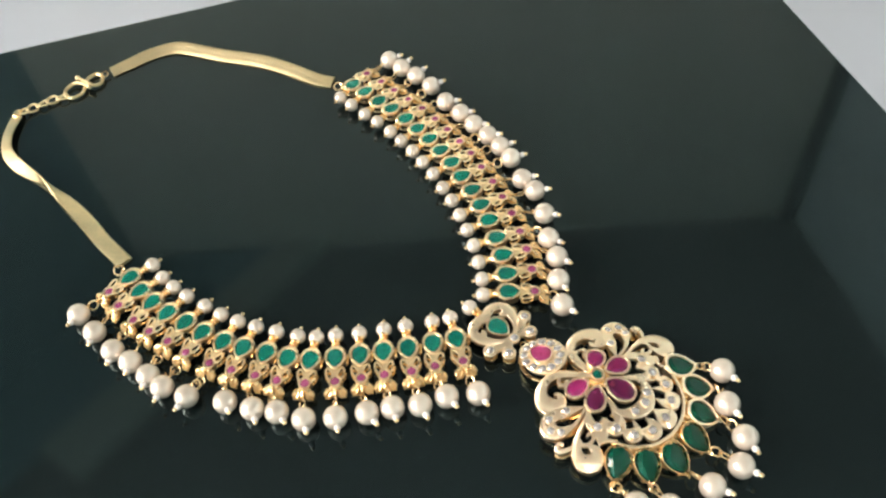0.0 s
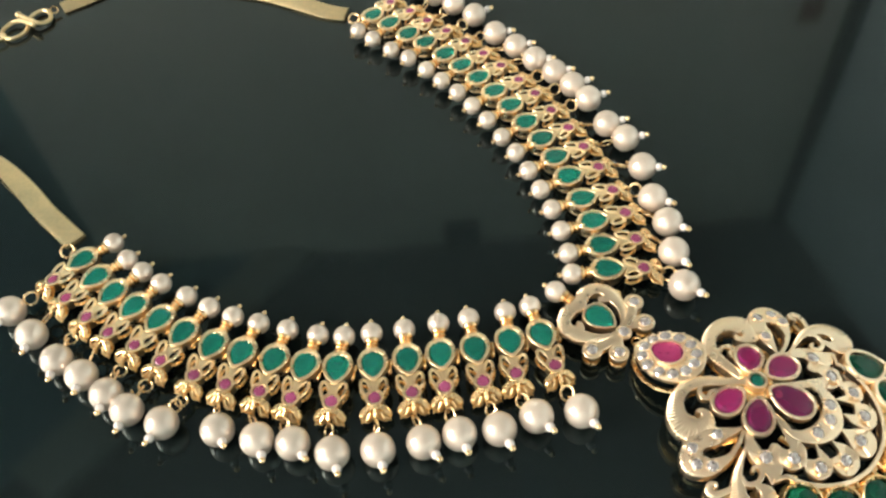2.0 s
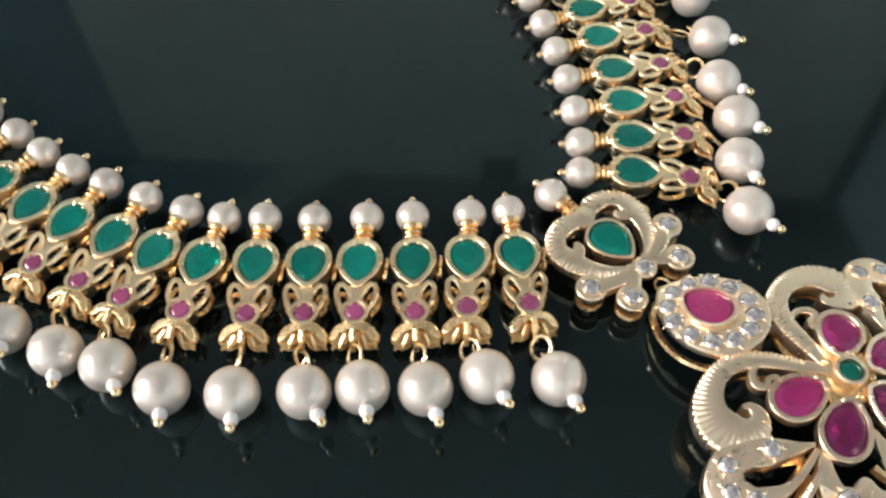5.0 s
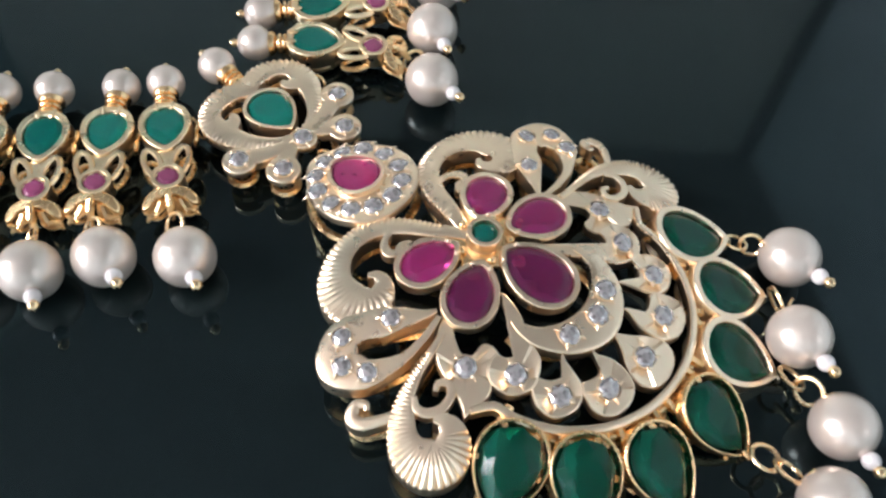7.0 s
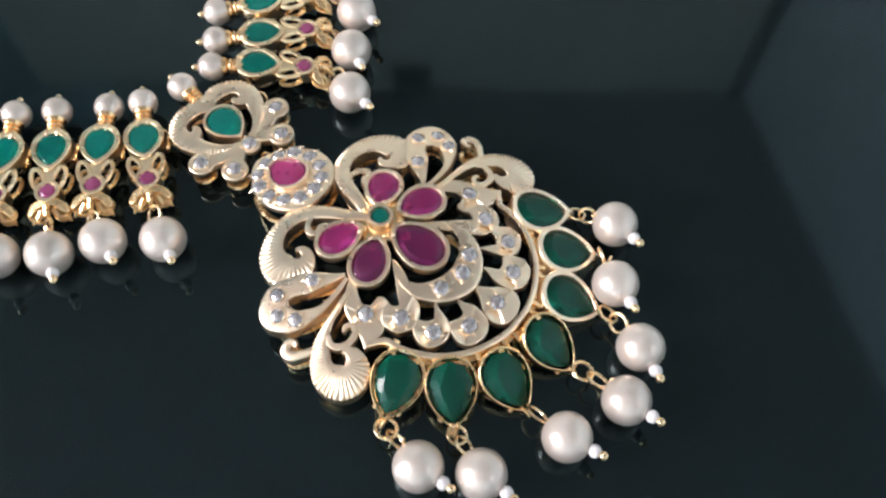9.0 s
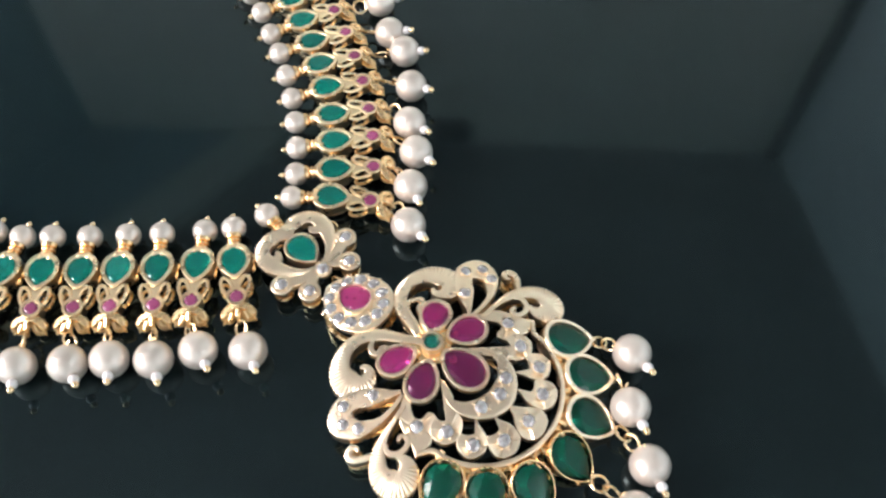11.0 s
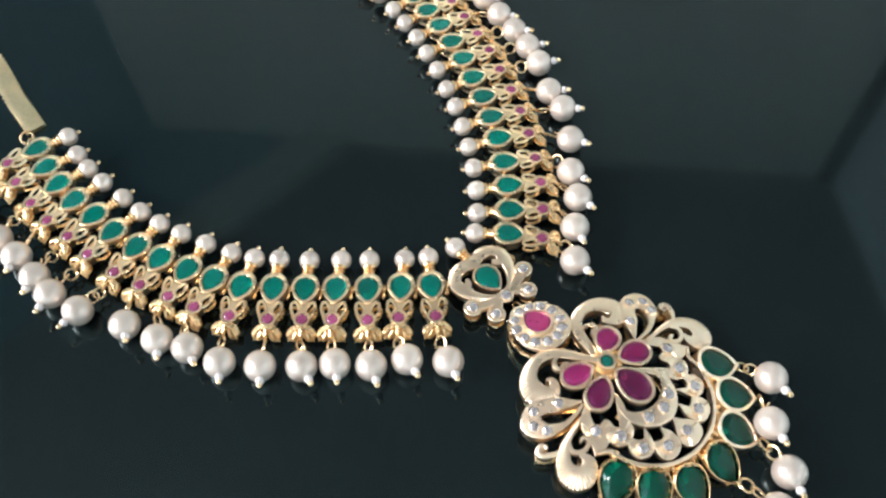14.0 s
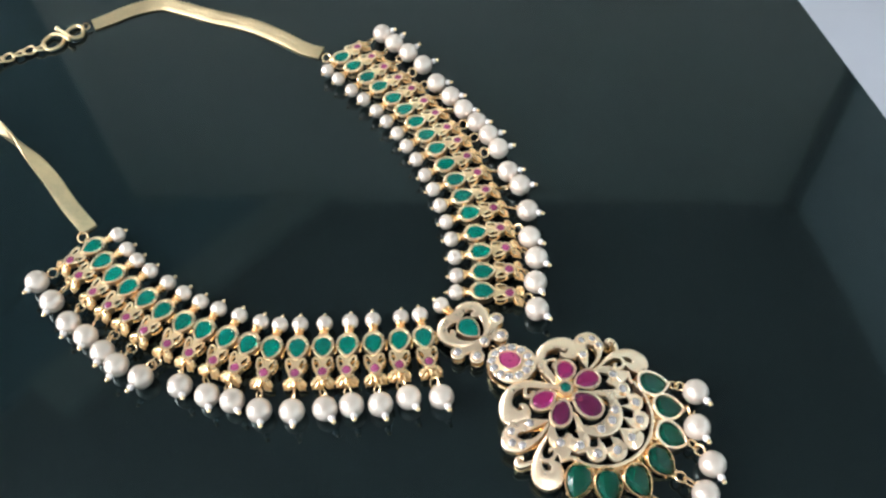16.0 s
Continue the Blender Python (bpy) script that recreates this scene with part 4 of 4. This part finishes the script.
for flank in (1, -1):
    flip = (lambda p: p) if flank == 1 else mirror
    part("feather", band(flip(FEATHER), flat, 1.7, 30, 0.08, 0.98, flank, 0.3, reach=-0.1, slant=0.3).mesh("feather", SATIN, 40), mid)
    part("curl", band(flip([(-1.8, 6.0, 2.6), (-2.2, 5.0, 2.0), (-2.9, 4.4, 1.2), (-3.5, 4.7, 0.6)]), flat, 1.4, side=flank).mesh("curl", SATIN), mid)
    part("stem", band(flip([(5.2, 0.8, 2.0), (6.6, 2.6, 2.2), (8.3, 4.8, 2.6)]), flat, 1.5, side=flank).mesh("stem", SATIN), mid)
    part("stem", band(flip([(6.0, 2.2, 1.8), (5.2, 5.0, 2.2), (4.0, 7.6, 2.6)]), flat, 1.5, side=flank).mesh("stem", SATIN), mid)
    for u, v in ((3.6, 8.5), (8.7, 5.3)):
        part("disc", plate([(u + p[0], v * flank + p[1]) for p in circle(2.3)], flat, 1.1).mesh("disc", SATIN), mid)
        crystal(u, v * flank, mid, 0.1, 1.12, level)
part("disc", plate([(6.4 + p[0], p[1]) for p in circle(1.9)], flat, 1.1).mesh("disc", SATIN), mid)
crystal(6.4, 0, mid, 0.15, 1.15, level)
part("crest", sheet([(-8.0, 0.0), (-7.6, 1.6), (-6.2, 2.3), (-4.7, 1.4), (-4.3, 0.0), (-4.7, -1.4), (-6.2, -2.3), (-7.6, -1.6)], lambda u, v: 5.02, 1.2, 0.3).mesh("crest", SATIN), mid)
wire = Shape()
for path in (FEATHER, mirror(FEATHER)):
    wire.add(tube([(p[0], p[1], 1.4) for p in spline(path, 5)], 0.6, 6))
for u, v in ((3.6, 8.5), (8.7, 5.3), (3.6, -8.5), (8.7, -5.3)):
    wire.add(tube([(u + p[0] * 0.85, v + p[1] * 0.85, 1.6) for p in circle(1.9, 14)], 0.55, 6, closed=True))
    wire.add(tube([(u, v, 0.5), (u, v, 3.6)], 0.6, 6))
part("back_frame", wire.mesh("back_frame", GOLD), mid)
part("post", M_POST, mid, shift(-3.6, 0, 0.2))
part("small_pearl", M_SMALL, mid, shift(-12.8, 0, 4.1))
part("finial", M_FINIAL, mid, shift(-15.8, 0, 4.1) @ along)
for u, v, tilt in ((9.6, 0.9, 70), (10.9, 0.0, 20), (-5.6, -8.0, 60), (-1.5, 9.0, 60), (-7.6, -9.0, 30)):
    part("joint_ring", M_RING, mid, shift(u, v, 2.6, 20, tilt) @ Matrix.Diagonal((0.8, 0.8, 1, 1)))


# ---- herringbone straps, chain and hook ----
def ribbon(path, width=6.1, thick=1.0, step=0.36):
    """path rows: x, y, tilt in degrees; the strip leans on its near edge when tilted. Its face is cut in a herringbone."""
    pts = spline(path, 40)
    fine, carry = [pts[0]], 0.0
    for a, b in zip(pts, pts[1:]):
        carry += math.hypot(b[0] - a[0], b[1] - a[1])
        if carry >= step:
            fine.append(b)
            carry = 0.0
    rows, n = [], len(fine)
    for i, q in enumerate(fine):
        t = Vector((fine[min(i + 1, n - 1)][0] - fine[max(i - 1, 0)][0], fine[min(i + 1, n - 1)][1] - fine[max(i - 1, 0)][1], 0)).normalized()
        h = Vector((-t[1], t[0], 0))
        a = radians(q[2])
        w = math.cos(a) * h + math.sin(a) * Vector((0, 0, 1))
        up = t.cross(w)
        up = up if up[2] >= 0 else -up
        mid_z = 0.55 + abs(math.sin(a)) * width / 2
        base = Vector((q[0], q[1], mid_z))
        row = []
        for c in (-1, -0.66, -0.33, 0, 0.33, 0.66, 1):
            e = width / 2 * c + (0.48 * c if abs(c) == 1 and i % 3 == 0 else 0)
            z = thick / 2 * (0.55 if abs(c) == 1 else 1) + 0.09 * (((i + abs(c) * 4.5) % 3) / 3)
            row.append(base + w * e + up * z)
        for c in (1, 0.5, 0, -0.5, -1):
            row.append(base + w * (width / 2 * c) - up * (thick / 2 * (0.55 if abs(c) == 1 else 1)))
        rows.append(row)
    return Shape().grid(rows, closed_v=True, cap=True)


LEFT_STRAP = [(-149.6, 160.3, 0), (-155.6, 165.0, 0), (-162.1, 170.1, 0), (-173.1, 179.9, 5), (-182.6, 187.3, 25), (-191.1, 193.5, 65), (-198.1, 198.0, 95), (-205.6, 202.0, 120), (-213.4, 207.0, 140), (-220.4, 214.0, 150), (-224.6, 223.5, 158), (-226.0, 235.0, 168)]
RIGHT_STRAP = [(-91.0, 261.0, 172), (-98.5, 262.5, 166), (-110.0, 267.7, 160), (-121.5, 272.3, 157), (-132.0, 274.9, 156), (-145.0, 277.2, 156), (-159.0, 280.7, 157), (-169.0, 282.1, 158), (-179.0, 277.5, 160), (-188.0, 269.8, 164), (-194.0, 264.9, 170)]
for path in (LEFT_STRAP, RIGHT_STRAP):
    strap = part("chain_strap", ribbon([(x + 0.3, y + 0.4, tilt) for x, y, tilt in path], 5.5).mesh("chain_strap", CHAIN, 20), necklace, None, "flat herringbone gold chain strap")
for x, y, turn, tilt, k in ((-149.3, 156.3, 30, 25, 1.25), (-146.6, 154.6, 100, 60, 1.0), (-87.4, 257.8, 10, 20, 1.25), (-84.6, 257.2, 70, 60, 1.0), (-195.4, 263.4, 40, 35, 0.85)):
    part("jump_ring", M_RING, necklace, shift(x, y, 2.0, turn, tilt) @ Matrix.Diagonal((k, k, 1.3, 1)))
link_mesh = tube([(2.5 * math.cos(a) - 0.3 * math.cos(2 * a), 1.9 * math.sin(a) * (1 - 0.18 * math.cos(a)), 0.3 * math.sin(2 * a)) for a in (2 * math.pi * i / 24 for i in range(24))], 0.5, 8, closed=True).mesh("chain_link", CHAIN)
for i, (x, y) in enumerate(((-223.9, 238.4), (-220.5, 240.7), (-217.1, 243.6), (-213.5, 246.2), (-209.6, 248.2))):
    part("chain_link", link_mesh, necklace, shift(x, y, 1.5, 38 + rng.uniform(-5, 5), 13 if i % 2 else -12))
# the wire crosses itself twice and ends in two small balls
HOOK_PATH = [(-206.4, 259.2, 3.0), (-204.0, 258.2, 2.8), (-200.4, 256.4, 2.6), (-197.2, 256.1, 1.7), (-195.4, 259.0, 1.3), (-197.3, 263.0, 1.3), (-200.5, 264.0, 1.3), (-202.8, 261.0, 1.3), (-202.6, 257.2, 1.3), (-201.6, 253.2, 1.3), (-202.6, 249.8, 1.3), (-205.6, 247.9, 1.3), (-208.8, 249.6, 1.3), (-210.2, 252.9, 1.3), (-208.3, 256.6, 1.6), (-204.6, 256.4, 2.6), (-201.4, 255.2, 2.7), (-199.0, 254.1, 2.8)]
clasp = tube(spline(HOOK_PATH, 7), 0.72, 9)
for end in (HOOK_PATH[0], HOOK_PATH[-1]):
    clasp.add(ball(1.15, 14, 10), Matrix.Translation(end))
part("hook_clasp", clasp.mesh("hook_clasp", CHAIN), necklace, None, "gold wire hook clasp bent like an S")
cap_mesh = lathe([(0.6, -1.6), (2.0, -1.4), (2.6, 0.0), (2.5, 1.4), (0.6, 1.8)], 14).mesh("end_cap", GOLD)
part("end_cap", cap_mesh, necklace, shift(-226.0, 237.0, 1.6, 100, 90) @ Matrix.Diagonal((1, 0.42, 1, 1)))
